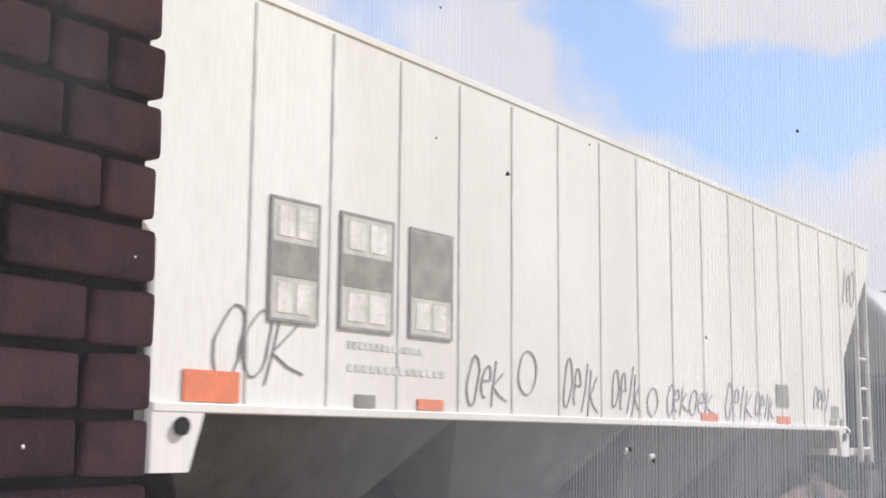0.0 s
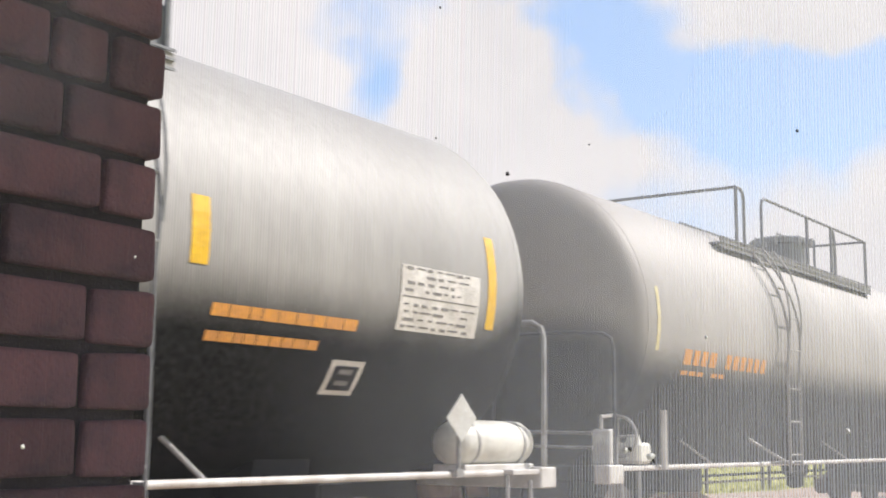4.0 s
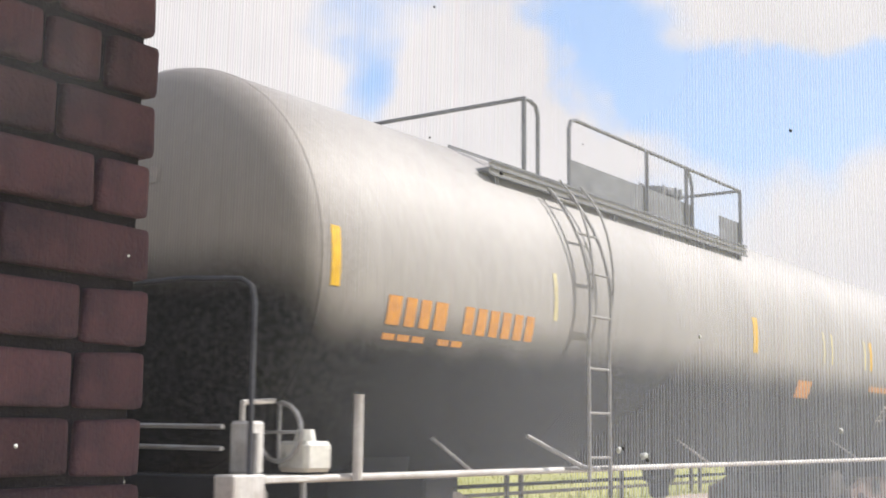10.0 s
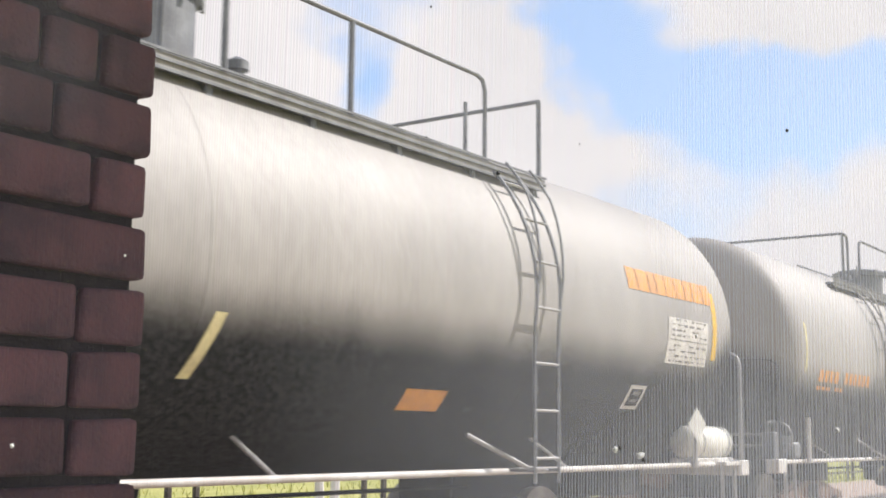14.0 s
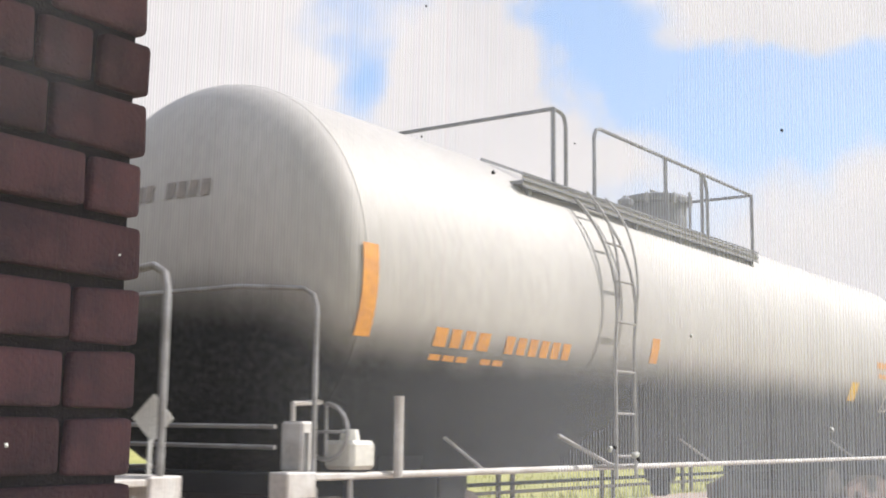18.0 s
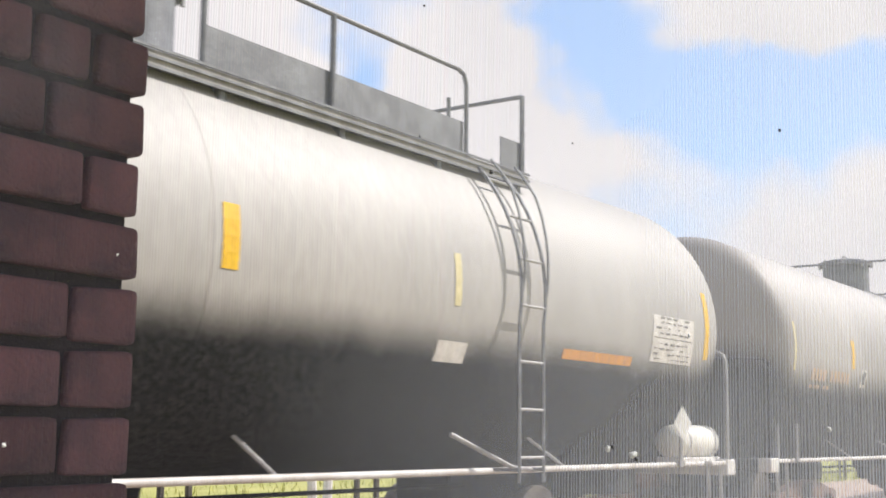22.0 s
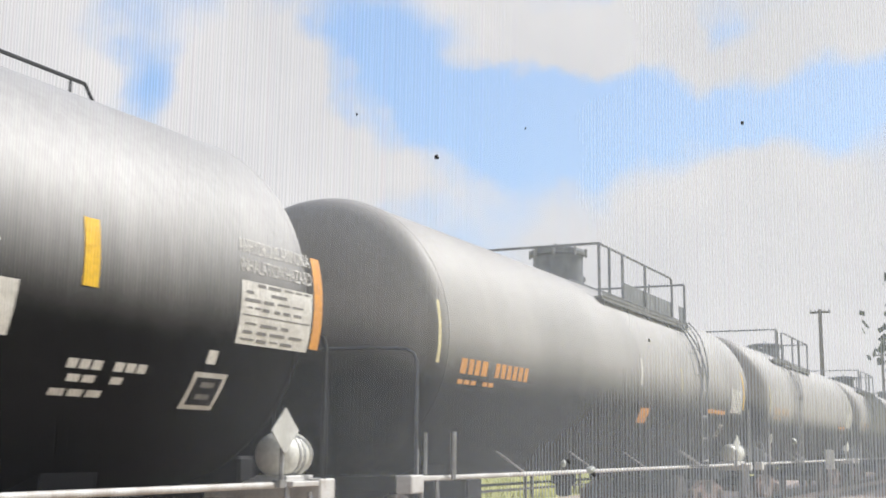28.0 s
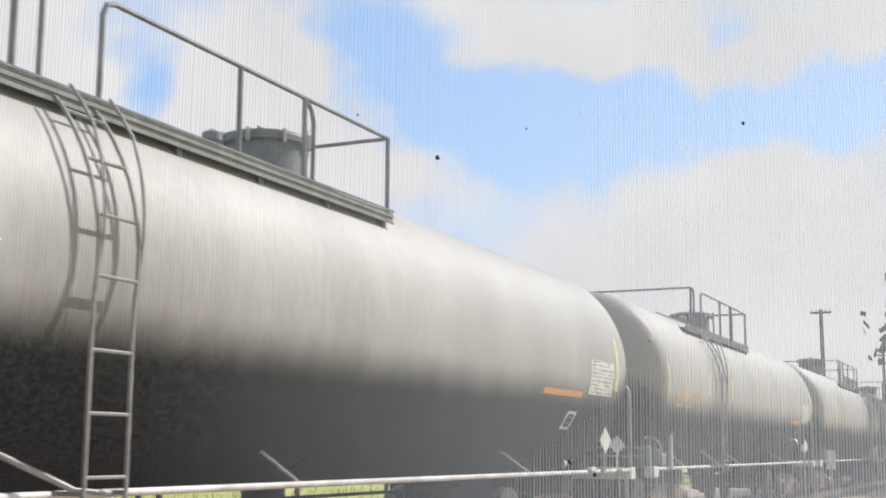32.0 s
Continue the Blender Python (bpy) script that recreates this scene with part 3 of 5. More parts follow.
def build_window():
    """A pane with painted-in haze close before the eye, in a frame on two legs; specks of dirt stick to it."""
    h = radians(30)
    o = Vector((0.62 * math.cos(h), 0.62 * math.sin(h), EYE_Z))
    left = Vector((-math.sin(h), math.cos(h), 0))
    win = tagged(new("window_1"), "clear window pane with painted-in haze and small dirt specks", "window", kind="structure")
    win.matrix_basis = Matrix.Translation(o) @ Matrix(((left.x, math.cos(h), 0, 0), (left.y, math.sin(h), 0, 0), (0, 0, 1, 0), (0, 0, 0, 1)))
    g = Geo().add([(-0.52, 0, -0.42), (0.50, 0, -0.42), (0.50, 0, 0.60), (-0.52, 0, 0.60)], [(0, 1, 2, 3)])
    pane = part("pane", g, M_GLASS, win)
    pane.visible_shadow = False
    for x in (-0.55, 0.53):
        part("window_frame", Geo().box((x - 0.03, -0.025, GROUND_Z + 0.06 - EYE_Z), (x + 0.03, 0.025, 0.66), 0.004), M_WHITE, win)
    for z in (-0.45, 0.63):
        part("window_frame", Geo().box((-0.52, -0.025, z - 0.03), (0.50, 0.025, z + 0.03), 0.004), M_WHITE, win)
    rng = random.Random(3)
    for x, z, r, mat in ((0.0264, 0.1324, 0.0012, M_SPECK), (-0.1181, 0.1527, 0.0008, M_SPECK), (-0.0311, -0.0056, 0.0014, M_CHIP), (-0.0335, -0.0050, 0.0010, M_SPECK),
                         (-0.0430, -0.0087, 0.0022, M_CHIP), (-0.0447, -0.0105, 0.0010, M_SPECK), (0.2731, -0.0067, 0.0013, M_CHIP), (-0.1371, 0.0043, 0.0014, M_CHIP),
                         (0.0630, 0.1515, 0.0006, M_SPECK), (-0.0149, 0.1469, 0.0005, M_SPECK), (0.0615, 0.2211, 0.0006, M_SPECK), (0.2189, 0.0907, 0.0007, M_CHIP), (-0.0712, 0.0494, 0.0008, M_CHIP)):
        k = 9
        pts = [(x + r * rng.uniform(0.6, 1.2) * math.cos(i * math.tau / k), -0.0015, z + r * rng.uniform(0.7, 1.5) * math.sin(i * math.tau / k)) for i in range(k)]
        g = Geo().add(pts + [(x, -0.0032, z)], [(i, (i + 1) % k, k) for i in range(k)])
        part("dirt_speck", g, mat, pane, "dark speck" if mat is M_SPECK else "pale chip")


# ======== rolling stock ========
R_TANK, Z_TANK, HALF = 1.555, 2.518, 7.85


def curved(g, u0, u1, a0, a1, lift=0.004, slant=0.0, r=R_TANK):
    """A painted patch on the near side of the tank: along u0..u1, angles a0..a1 (degrees above the side), slanted per degree."""
    n = max(2, int(abs(a1 - a0) / 4) + 1)
    v = []
    for i in range(n + 1):
        a = a0 + (a1 - a0) * i / n
        c, s = math.cos(radians(a)) * (r + lift), math.sin(radians(a)) * (r + lift)
        d = slant * (a - a0)
        v += [(u0 + d, -c, Z_TANK + s), (u1 + d, -c, Z_TANK + s)]
    return g.add(v, [(2 * i, 2 * i + 1, 2 * i + 3, 2 * i + 2) for i in range(n)])


def bars(car, name, mat, u0, u1, a0, a1, sizes, gap=0.25):
    """Plain bars in place of lettering, one part per sign; 0 is a blank."""
    total = sum(abs(s) if s else 0.8 for s in sizes) + gap * (len(sizes) - 1)
    k, u = (u1 - u0) / total, u0
    for i, s in enumerate(sizes):
        w = s if s else 0.8
        if s:
            part(name, curved(Geo(), u, u + w * k, a0, a1, 0.005), mat, car)
        u += (w + gap) * k


def worded(text, u0, u1, a_top, a_bot, name, mat, parent):
    """Readable words in the built-in font, laid on the curved tank side."""
    cu = bpy.data.curves.new(name, "FONT")
    cu.body, cu.resolution_u = text, 2
    tmp = bpy.data.objects.new(name, cu)
    scene.collection.objects.link(tmp)
    me = bpy.data.meshes.new_from_object(tmp.evaluated_get(bpy.context.evaluated_depsgraph_get()))
    bpy.data.objects.remove(tmp)
    xs, ys = [v.co.x for v in me.vertices], [v.co.y for v in me.vertices]
    x0, x1, y0, y1 = min(xs), max(xs), min(ys), max(ys)
    for v in me.vertices:
        a = radians(a_bot + (a_top - a_bot) * (v.co.y - y0) / (y1 - y0))
        v.co = Vector((u0 + (u1 - u0) * (v.co.x - x0) / (x1 - x0), -math.cos(a) * (R_TANK + 0.006), Z_TANK + math.sin(a) * (R_TANK + 0.006)))
    me.materials.clear()
    me.materials.append(mat)
    return part(name, me, None, parent)


def wheel_mesh():
    g = Geo()
    g.lathe([(-0.07, 0.12), (-0.07, 0.30), (-0.065, 0.42), (-0.05, 0.42), (0.06, 0.415), (0.065, 0.40), (0.065, 0.33), (0.02, 0.30), (0.02, 0.14), (0.075, 0.13), (0.075, 0.05)], 28, "y")
    return g.mesh("wheel", M_WHEEL, True)


SHARED = {}


def shared(key, make):
    if key not in SHARED:
        SHARED[key] = make()
    return SHARED[key]


def trucks(car, centres):
    """Two bogies: side frames, springs, bolster and turning wheelsets."""
    def side_frame():
        g = Geo()
        g.slab([(-1.28, 0.36), (-1.28, 0.56), (-0.95, 0.60), (-0.45, 0.72), (0.45, 0.72), (0.95, 0.60), (1.28, 0.56), (1.28, 0.36), (1.05, 0.30), (0.78, 0.40),
                (0.40, 0.20), (-0.40, 0.20), (-0.78, 0.40), (-1.05, 0.30)], 0.12, (0, 0, 0), (1, 0, 0), (0, 0, 1))
        for s in (-0.89, 0.89):
            g.lathe([(0.03, 0.10), (-0.20, 0.10), (-0.22, 0.07)], 12, "y", (s, 0, 0.42))
        return g.mesh("side_frame", M_RUST)
    def spring():
        g = Geo()
        for dx in (-0.17, 0.0, 0.17):
            pts = [(dx + 0.06 * math.cos(k * 0.7), -0.06 + 0.06 * math.sin(k * 0.7), 0.24 + 0.25 * k / 36) for k in range(37)]
            g.tube(pts, 0.016, 5)
        return g.mesh("spring_nest", M_DKSTEEL, True)
    def axle():
        return Geo().lathe([(-1.0, 0.06), (-0.80, 0.07), (0.80, 0.07), (1.0, 0.06)], 14, "y").mesh("axle", M_WHEEL, True)
    made = []
    for c in centres:
        part("truck_bolster", shared("bolster", lambda: Geo().box((-0.22, -1.15, 0.46), (0.22, 1.15, 0.70), 0.02).mesh("truck_bolster", M_SOOT)), None, car).location = (c, 0, 0)
        for s in (-1, 1):
            f = part("side_frame", shared("side_frame", side_frame), None, car, "rusty cast side frame")
            f.matrix_basis = pose(c, s * 1.02, 0, 0, 0, 0 if s < 0 else 180)
            n = part("spring_nest", shared("spring", spring), None, f)
        for dx in (-0.89, 0.89):
            w = part("wheelset", shared("axle", axle), None, car, "worn steel wheelset")
            w.location = (c + dx, 0, 0.42)
            for s in (-1, 1):
                q = part("wheel", shared("wheel", wheel_mesh), None, w)
                q.matrix_basis = pose(0, s * 0.75, 0, 0, 0, 0 if s < 0 else 180)
            made.append((w, c + dx))
    return made


def end_gear(car, sign, reservoir, mat_hoop=None, plate_at=7.72, end_plate=8.56, bare=False, pale=True, tank_from=7.55, splay=0.0, second=True):
    """What stands on a tank car's end sill. sign: -1 the leading end, +1 the trailing end."""
    mat_hoop = mat_hoop or M_STEEL
    e = 8.38 * sign
    d = sign
    k = e - splay * d           # legs; the cross bar stays clear of the tank head
    mid = e + 0.14 * d
    arc = [(k, -1.43, 1.05), (k, -1.43, 2.18), (k, -1.40, 2.27), (k, -1.31, 2.32), (mid, -0.95, 2.33), (mid, 0.95, 2.33), (k, 1.31, 2.32), (k, 1.40, 2.27), (k, 1.43, 2.18), (k, 1.43, 1.05)]
    part("end_handrail", Geo().tube(arc, 0.025 if d > 0 else 0.018, 8), mat_hoop, car, "thin steel hoop handrail", True)
    def span(a, b):
        return min(a, b), max(a, b)
    x0, x1 = span(e - 0.10 * d, e + 0.16 * d)
    if d > 0:
        part("end_sill", Geo().box((x0, -1.46, 0.88), (x1, 1.46, 1.06), 0.012), M_SILL, car, "pale painted end sill")
    else:
        part("end_sill", Geo().box((x0, -1.30, 0.90), (x1, 1.30, 1.05), 0.012), M_SOOT, car, "black end sill")
        for s in (-1, 1):
            part("sill_block", Geo().box((x0 - 0.02, s * 1.38 - 0.085, 0.88), (x1 + 0.02, s * 1.38 + 0.085, 1.06), 0.012), M_SILL, car, "pale painted sill end")
    x0, x1 = span(e - 0.55 * d, e - 0.12 * d)
    for s in (-1, 1):
        part("step_plate", Geo().box((x0, s * 1.46 - (0 if s < 0 else 0.5), 1.00), (x1, s * 1.46 + (0.5 if s < 0 else 0), 1.045), 0.008), M_SILL, car)
    x0, x1 = span(e, d * 4.4)
    part("stub_sill", Geo().box((x0, -0.32, 0.66), (x1, 0.32, 0.99), 0.02), M_SOOT, car)
    x0, x1 = span(e, e + 0.55 * d)
    part("coupler", Geo().box((x0, -0.10, 0.72), (x1, 0.10, 0.96), 0.03).lathe([(0.68, 0.15), (0.76, 0.18), (0.92, 0.18), (1.0, 0.14)], 10, "z", (e + 0.62 * d, 0.02, 0)), M_RUST, car)
    part("hose", Geo().tube([(e + 0.1 * d, -0.5, 0.90), (e + 0.25 * d, -0.5, 0.55), (e + 0.5 * d, -0.45, 0.42), (e + 0.72 * d, -0.3, 0.50)], 0.025, 6), M_SOOT, car, smooth=True)
    for s in (-1, 1):
        part("sill_step", Geo().tube([(e - 0.18 * d, s * 1.40, 0.95), (e - 0.18 * d, s * 1.42, 0.34), (e - 0.55 * d, s * 1.42, 0.34), (e - 0.55 * d, s * 1.40, 1.0)], 0.02, 6), M_STEEL, car)
        part("body_bolster", Geo().box((d * 6.1 - 0.2, 0.3 if s > 0 else -1.30, 0.74), (d * 6.1 + 0.2, 1.30 if s > 0 else -0.3, 0.99), 0.02), M_SOOT, car)
    part("saddle", Geo().slab([(-0.75, 0.97), (0.75, 0.97), (0.78, 1.14), (0.5, 1.03), (0, 0.965), (-0.5, 1.03), (-0.78, 1.14)], 0.6, (d * 6.1 - 0.3, 0, 0), (0, 1, 0), (0, 0, 1)), M_SOOT, car)
    pu = plate_at if d > 0 else -8.30
    pl = part("placard_bracket", Geo().tube([(pu, -1.40, 1.02), (pu, -1.40, 1.32)], 0.02, 6).box((pu - 0.05, -1.42, 1.00), (pu + 0.05, -1.34, 1.06)), M_STEEL, car)
    if d > 0:
        way = (0.97, -0.24, 0)
        o = Vector((pu, -1.42, 1.46))
        part("placard", Geo().slab([(0, -0.19), (0.155, 0), (0, 0.19), (-0.155, 0)], 0.012, o, way, (0, 0, 1)), M_WHITE, pl, "white diamond placard")
        nrm = Vector((-0.24, -0.97, 0))
        part("placard_mark", Geo().slab([(-0.07, -0.04), (0.07, -0.04), (0.07, 0.04), (-0.07, 0.04)], 0.002, o + nrm * 0.004, way, (0, 0, 1)), M_PANEL, pl)
        part("placard_line", Geo().slab([(-0.075, 0.055), (0.075, 0.055), (0.075, 0.068), (-0.075, 0.068)], 0.002, o + nrm * 0.004, way, (0, 0, 1)), M_INK, pl)
    if d > 0 and second and not reservoir:
        q = Vector((end_plate, -1.16, 1.40))
        part("end_placard", Geo().slab([(0, -0.15), (0.13, 0), (0, 0.15), (-0.13, 0)], 0.012, q, (0.5, -0.86, 0), (0, 0, 1)).tube([(end_plate - 0.02, -1.16, 1.04), (end_plate - 0.02, -1.16, 1.27)], 0.015, 6), M_WHITE, car, "small white diamond placard")
    if d > 0:
        # made-up black box and plate that darken the gap at the car's end
        part("brake_cabinet", Geo().box((8.10, -0.75, 1.00), (8.46, 1.28, 1.25), 0.03).box((8.462, -0.85, 1.00), (8.51, 1.28, 1.74), 0.01), M_SOOT, car, "black filler box in the end gap")
    if reservoir:
        at, r0, r1, q = (0, -1.18, 1.26), tank_from, 8.42, 0.19
        g = Geo().lathe([(r0, 0.02), (r0 + 0.02, q - 0.08), (r0 + 0.08, q - 0.025), (r0 + 0.15, q), (r1 - 0.15, q), (r1 - 0.08, q - 0.025), (r1 - 0.02, q - 0.08), (r1, 0.02)], 24, "x", at)
        rs = part("air_reservoir", g, M_CREAM, car, "cream painted air reservoir cylinder", True)
        for u in (r0 + 0.25, r1 - 0.25):
            part("strap", Geo().lathe([(u - 0.015, q + 0.002), (u - 0.015, q + 0.005), (u + 0.015, q + 0.005), (u + 0.015, q + 0.002)], 24, "x", at), M_STEEL, rs)
        part("reservoir_bracket", Geo().box((tank_from + 0.08, -1.34, 1.00), (8.36, -1.02, 1.09), 0.01), M_SILL, rs)
    if d < 0 and bare:
        part("grab_post", Geo().tube([(-7.45, -1.42, 1.0), (-7.45, -1.42, 1.50)], 0.03, 8), M_STEEL, car, "pale upright grab post")
        part("grab_rod", Geo().tube([(-8.10, -1.40, 1.05), (-8.10, -1.40, 1.48)], 0.016, 6), M_STEEL, car)
    if d < 0 and not bare:
        hb = part("brake_stand", Geo().box((-8.24, -1.30, 1.05), (-8.10, -1.10, 1.40), 0.02).tube([(-8.22, -1.2, 1.40), (-8.22, -1.2, 1.52), (-7.92, -1.2, 1.54)], 0.02, 6), M_SILL if pale else M_DKSTEEL, car)
        ring = [(-7.86, -1.2 + 0.2 * math.cos(k * math.tau / 18), 1.33 + 0.2 * math.sin(k * math.tau / 18)) for k in range(18)]
        g = Geo().tube(ring, 0.018, 6, True)
        for k in range(4):
            a = k * math.pi / 2
            g.tube([(-7.86, -1.2, 1.33), (-7.86, -1.2 + 0.2 * math.cos(a), 1.33 + 0.2 * math.sin(a))], 0.012, 5)
        part("brake_wheel", g, M_STEEL, hb, smooth=True)
        part("brake_valve", Geo().box((-7.80, -1.40, 1.06), (-7.52, -1.12, 1.27), 0.03).lathe([(1.27, 0.08), (1.35, 0.06)], 10, "z", (-7.66, -1.26, 0)), M_CREAM if pale else M_DKSTEEL, car)
        part("grab_post", Geo().tube([(-7.28, -1.42, 1.0), (-7.28, -1.42, 1.60)], 0.036, 8), M_SILL, car, "pale upright grab post")
        for z in (1.22, 1.36):
            part("end_rod", Geo().tube([(-8.40, -1.2, z), (-8.40, 1.2, z + 0.02)], 0.018, 6), M_STEEL, car)


def walkway(car, x0, x1, posts, gap, hatch, side, ladder_x, end_guard, shift=0.0, kick=(), lid=0.0, rail_from=None, zt=4.48, mat_ladder=None):
    """Top platform on the near shoulder with rails, hatch and ladder. gap: opening in the rail for the ladder."""
    y, zd = -1.15, 3.66
    r0 = (x0 if rail_from is None else rail_from) + shift
    x0, x1, hatch, ladder_x = x0 + shift, x1 + shift, hatch + shift, ladder_x + shift
    posts, gap, end_guard = [u + shift for u in posts], [u + shift for u in gap], [u + shift for u in end_guard]
    for a, b in kick:
        part("kick_panel", Geo().box((a + shift, y + 0.018, zd + 0.075), (b + shift, y + 0.028, zd + 0.37)), M_DKSTEEL, car, "dull grey kick panel")
    deck = part("walkway_deck", Geo().box((x0, y - 0.05, zd - 0.04), (x1, -0.55, zd), 0.008), M_DKSTEEL, car, "dull steel grating walkway")
    part("edge_channel", Geo().box((x0, y - 0.058, zd - 0.06), (x1, y - 0.046, zd + 0.045)), M_LADDER, deck, "pale painted edge channel")
    for z in (zd - 0.075, zd - 0.012, zd + 0.05):
        part("channel_flange", Geo().box((x0, y - 0.075, z), (x1, y - 0.0595, z + 0.018)), M_DKSTEEL, deck)
    part("toe_plate", Geo().box((x0 + 0.3, -0.56, zd + 0.0), (x1, -0.545, zd + 0.34)), M_DKSTEEL, car)
    part("walkway_deck", Geo().box((x0, 0.55, zd - 0.04), (x1, 1.2, zd), 0.008).box((x0, 1.195, zd - 0.07), (x1, 1.21, zd + 0.06)), M_DKSTEEL, car)
    count = int((x1 - x0) / 1.1)
    for k in range(count + 1):
        u = x0 + 0.15 + k * (x1 - x0 - 0.3) / count
        part("deck_bracket", Geo().box((u - 0.03, -1.19, zd - 0.24), (u + 0.03, -0.95, zd - 0.04)).box((u - 0.03, 0.95, zd - 0.24), (u + 0.03, 1.19, zd - 0.04)), M_DKSTEEL, deck)
    dome = part("hatch_dome", Geo().lathe([(3.95, 0.42), (4.58 + lid, 0.42), (4.60 + lid, 0.47), (4.65 + lid, 0.47)], 28, "z", (hatch, 0, 0)), M_DKSTEEL, car, "dull dark manway dome", True)
    part("hatch_lid", Geo().lathe([(4.655 + lid, 0.46), (4.69 + lid, 0.45), (4.72 + lid, 0.34), (4.735 + lid, 0.1)], 28, "z", (hatch, 0, 0)), M_DKSTEEL, dome, smooth=True)
    part("lid_handle", Geo().tube([(hatch - 0.14, 0, 4.70 + lid), (hatch - 0.14, 0, 4.79 + lid), (hatch + 0.14, 0, 4.79 + lid), (hatch + 0.14, 0, 4.70 + lid)], 0.015, 6), M_STEEL, dome)
    bolt = shared("lid_bolt", lambda: Geo().tube([(0, 0, 4.56), (0, 0, 4.70)], 0.022, 6).mesh("lid_bolt", M_STEEL))
    for k in range(8):
        a = k * math.tau / 8 + 0.2
        part("lid_bolt", bolt, None, dome).location = (hatch + 0.475 * math.cos(a), 0.475 * math.sin(a), lid)
    part("vent_valve", Geo().lathe([(4.0, 0.07), (4.22, 0.07), (4.23, 0.10), (4.30, 0.10), (4.34, 0.03)], 12, "z", (hatch + side * 1.0, -0.05, 0)), M_DKSTEEL, car, smooth=True)
    lo, hi = gap
    def run(a, b, curve_a, curve_b):
        pts = []
        pts += [(a, y, zd), (a, y, zt - 0.12), (a + 0.04, y, zt - 0.03), (a + 0.13, y, zt)] if curve_a else [(a, y, zt)]
        pts += [(b - 0.13, y, zt), (b - 0.04, y, zt - 0.03), (b, y, zt - 0.12), (b, y, zd)] if curve_b else [(b, y, zt)]
        return part("top_rail", Geo().tube(pts, 0.021, 8), M_DKSTEEL, car, smooth=True)
    for a, b in ((r0 + 0.02, lo), (hi, x1 - 0.02)):
        if b - a > 0.05:
            run(a, b, a == hi, b == lo)
    for u in [r0 + 0.02, x1 - 0.02] + list(posts):
        part("rail_post", Geo().tube([(u, y, zd - 0.05), (u, y, zt)], 0.024, 8), M_DKSTEEL, car)
    if rail_from is not None:
        # one post leans over into the rail at its head
        u = posts[-1] + 0.16
        part("bent_post", Geo().tube([(u, y, zd - 0.05), (u, y, zt - 0.20), (u - 0.04, y, zt - 0.09), (u - 0.14, y, zt - 0.01)], 0.022, 8), M_DKSTEEL, car, smooth=True)
    for u in (r0 + 0.02, x1 - 0.02):
        part("cross_rail", Geo().tube([(u, y, zt), (u, 1.12, zt), (u, 1.15, zt - 0.05), (u, 1.15, zd)], 0.021, 8), M_DKSTEEL, car, smooth=True)
    for u in end_guard:
        part("guard_post", Geo().tube([(u, -0.55, zd - 0.02), (u, -0.55, zt)], 0.02, 8), M_DKSTEEL, car)
    # ladder: bowed over the tank shoulder, then straight down
    lad = part("ladder", ladder_geo(ladder_x), mat_ladder or M_DKSTEEL, car, "narrow steel ladder bowed over the tank side", True)
    r = R_TANK + 0.09
    rung = shared("pale_rung" if mat_ladder else "rung", lambda: Geo().tube([(-0.2, 0, 0), (0.2, 0, 0)], 0.013, 6).mesh("rung", mat_ladder or M_STEEL))
    for a in (38, 24, 10, -4):
        part("rung", rung, None, lad).location = (ladder_x, -math.cos(radians(a)) * r, Z_TANK + math.sin(radians(a)) * r)
    for z in (1.93, 1.53, 1.13):
        part("rung", rung, None, lad).location = (ladder_x, -1.62, z)
    part("ladder_foot", Geo().tube([(ladder_x - 0.75, -1.30, 1.32), (ladder_x - 0.2, -1.55, 1.05), (ladder_x + 0.25, -1.5, 1.02)], 0.02, 6), M_STEEL, lad)


def ladder_geo(x):
    g = Geo()
    r = R_TANK + 0.09
    for dx in (-0.2, 0.2):
        pts = [(x + dx, -math.cos(radians(a)) * r, Z_TANK + math.sin(radians(a)) * r) for a in range(45, -15, -6)]
        pts += [(x + dx, -1.62, 1.95), (x + dx, -1.62, 0.92)]
        g.tube(pts, 0.016, 6)
        g.tube([(x + dx, -1.62, 1.03), (x + dx, -1.35, 1.03)], 0.016, 6)
        # safety stiles beside the climbing rungs
        pts = [(x + dx + 0.02, -math.cos(radians(a)) * (r + 0.13 * min(1, a / 30)), Z_TANK + math.sin(radians(a)) * (r + 0.13 * min(1, a / 30))) for a in range(42, -1, -6)]
        g.tube(pts, 0.012, 6)
    return g


# how far each car's end platform and head stand from the usual place, leading end and trailing end
FRONT_SHIFT = {1: 0.46, 2: 0.16, 3: 0.09, 4: 0.0, 5: 0.24, 6: 0.25, 7: 0.28, 8: 0.34, 9: 0.16, 10: 0.1, 11: 0.50, 12: 0.05}
REAR_SHIFT = {1: 0.33, 2: 0.08, 3: 0.29, 4: 0.23, 5: 0.42, 6: 0.50, 7: 0.29, 8: 0.15, 9: 0.1, 10: 0.16, 11: 0.50}


def tank_shell(front, rear):
    prof = []
    d = 0.62
    cap = [(d * math.cos(math.pi / 2 * k / 10), max(R_TANK * math.sin(math.pi / 2 * k / 10), 0.004)) for k in range(11)]
    prof += [(-front - e, r) for e, r in cap]
    prof += [(-front + (front + rear) * k / 12, R_TANK) for k in range(1, 12)]
    prof += [(rear + e, r) for e, r in reversed(cap)]
    return Geo().lathe(prof, 72, "x", (0, 0, Z_TANK))


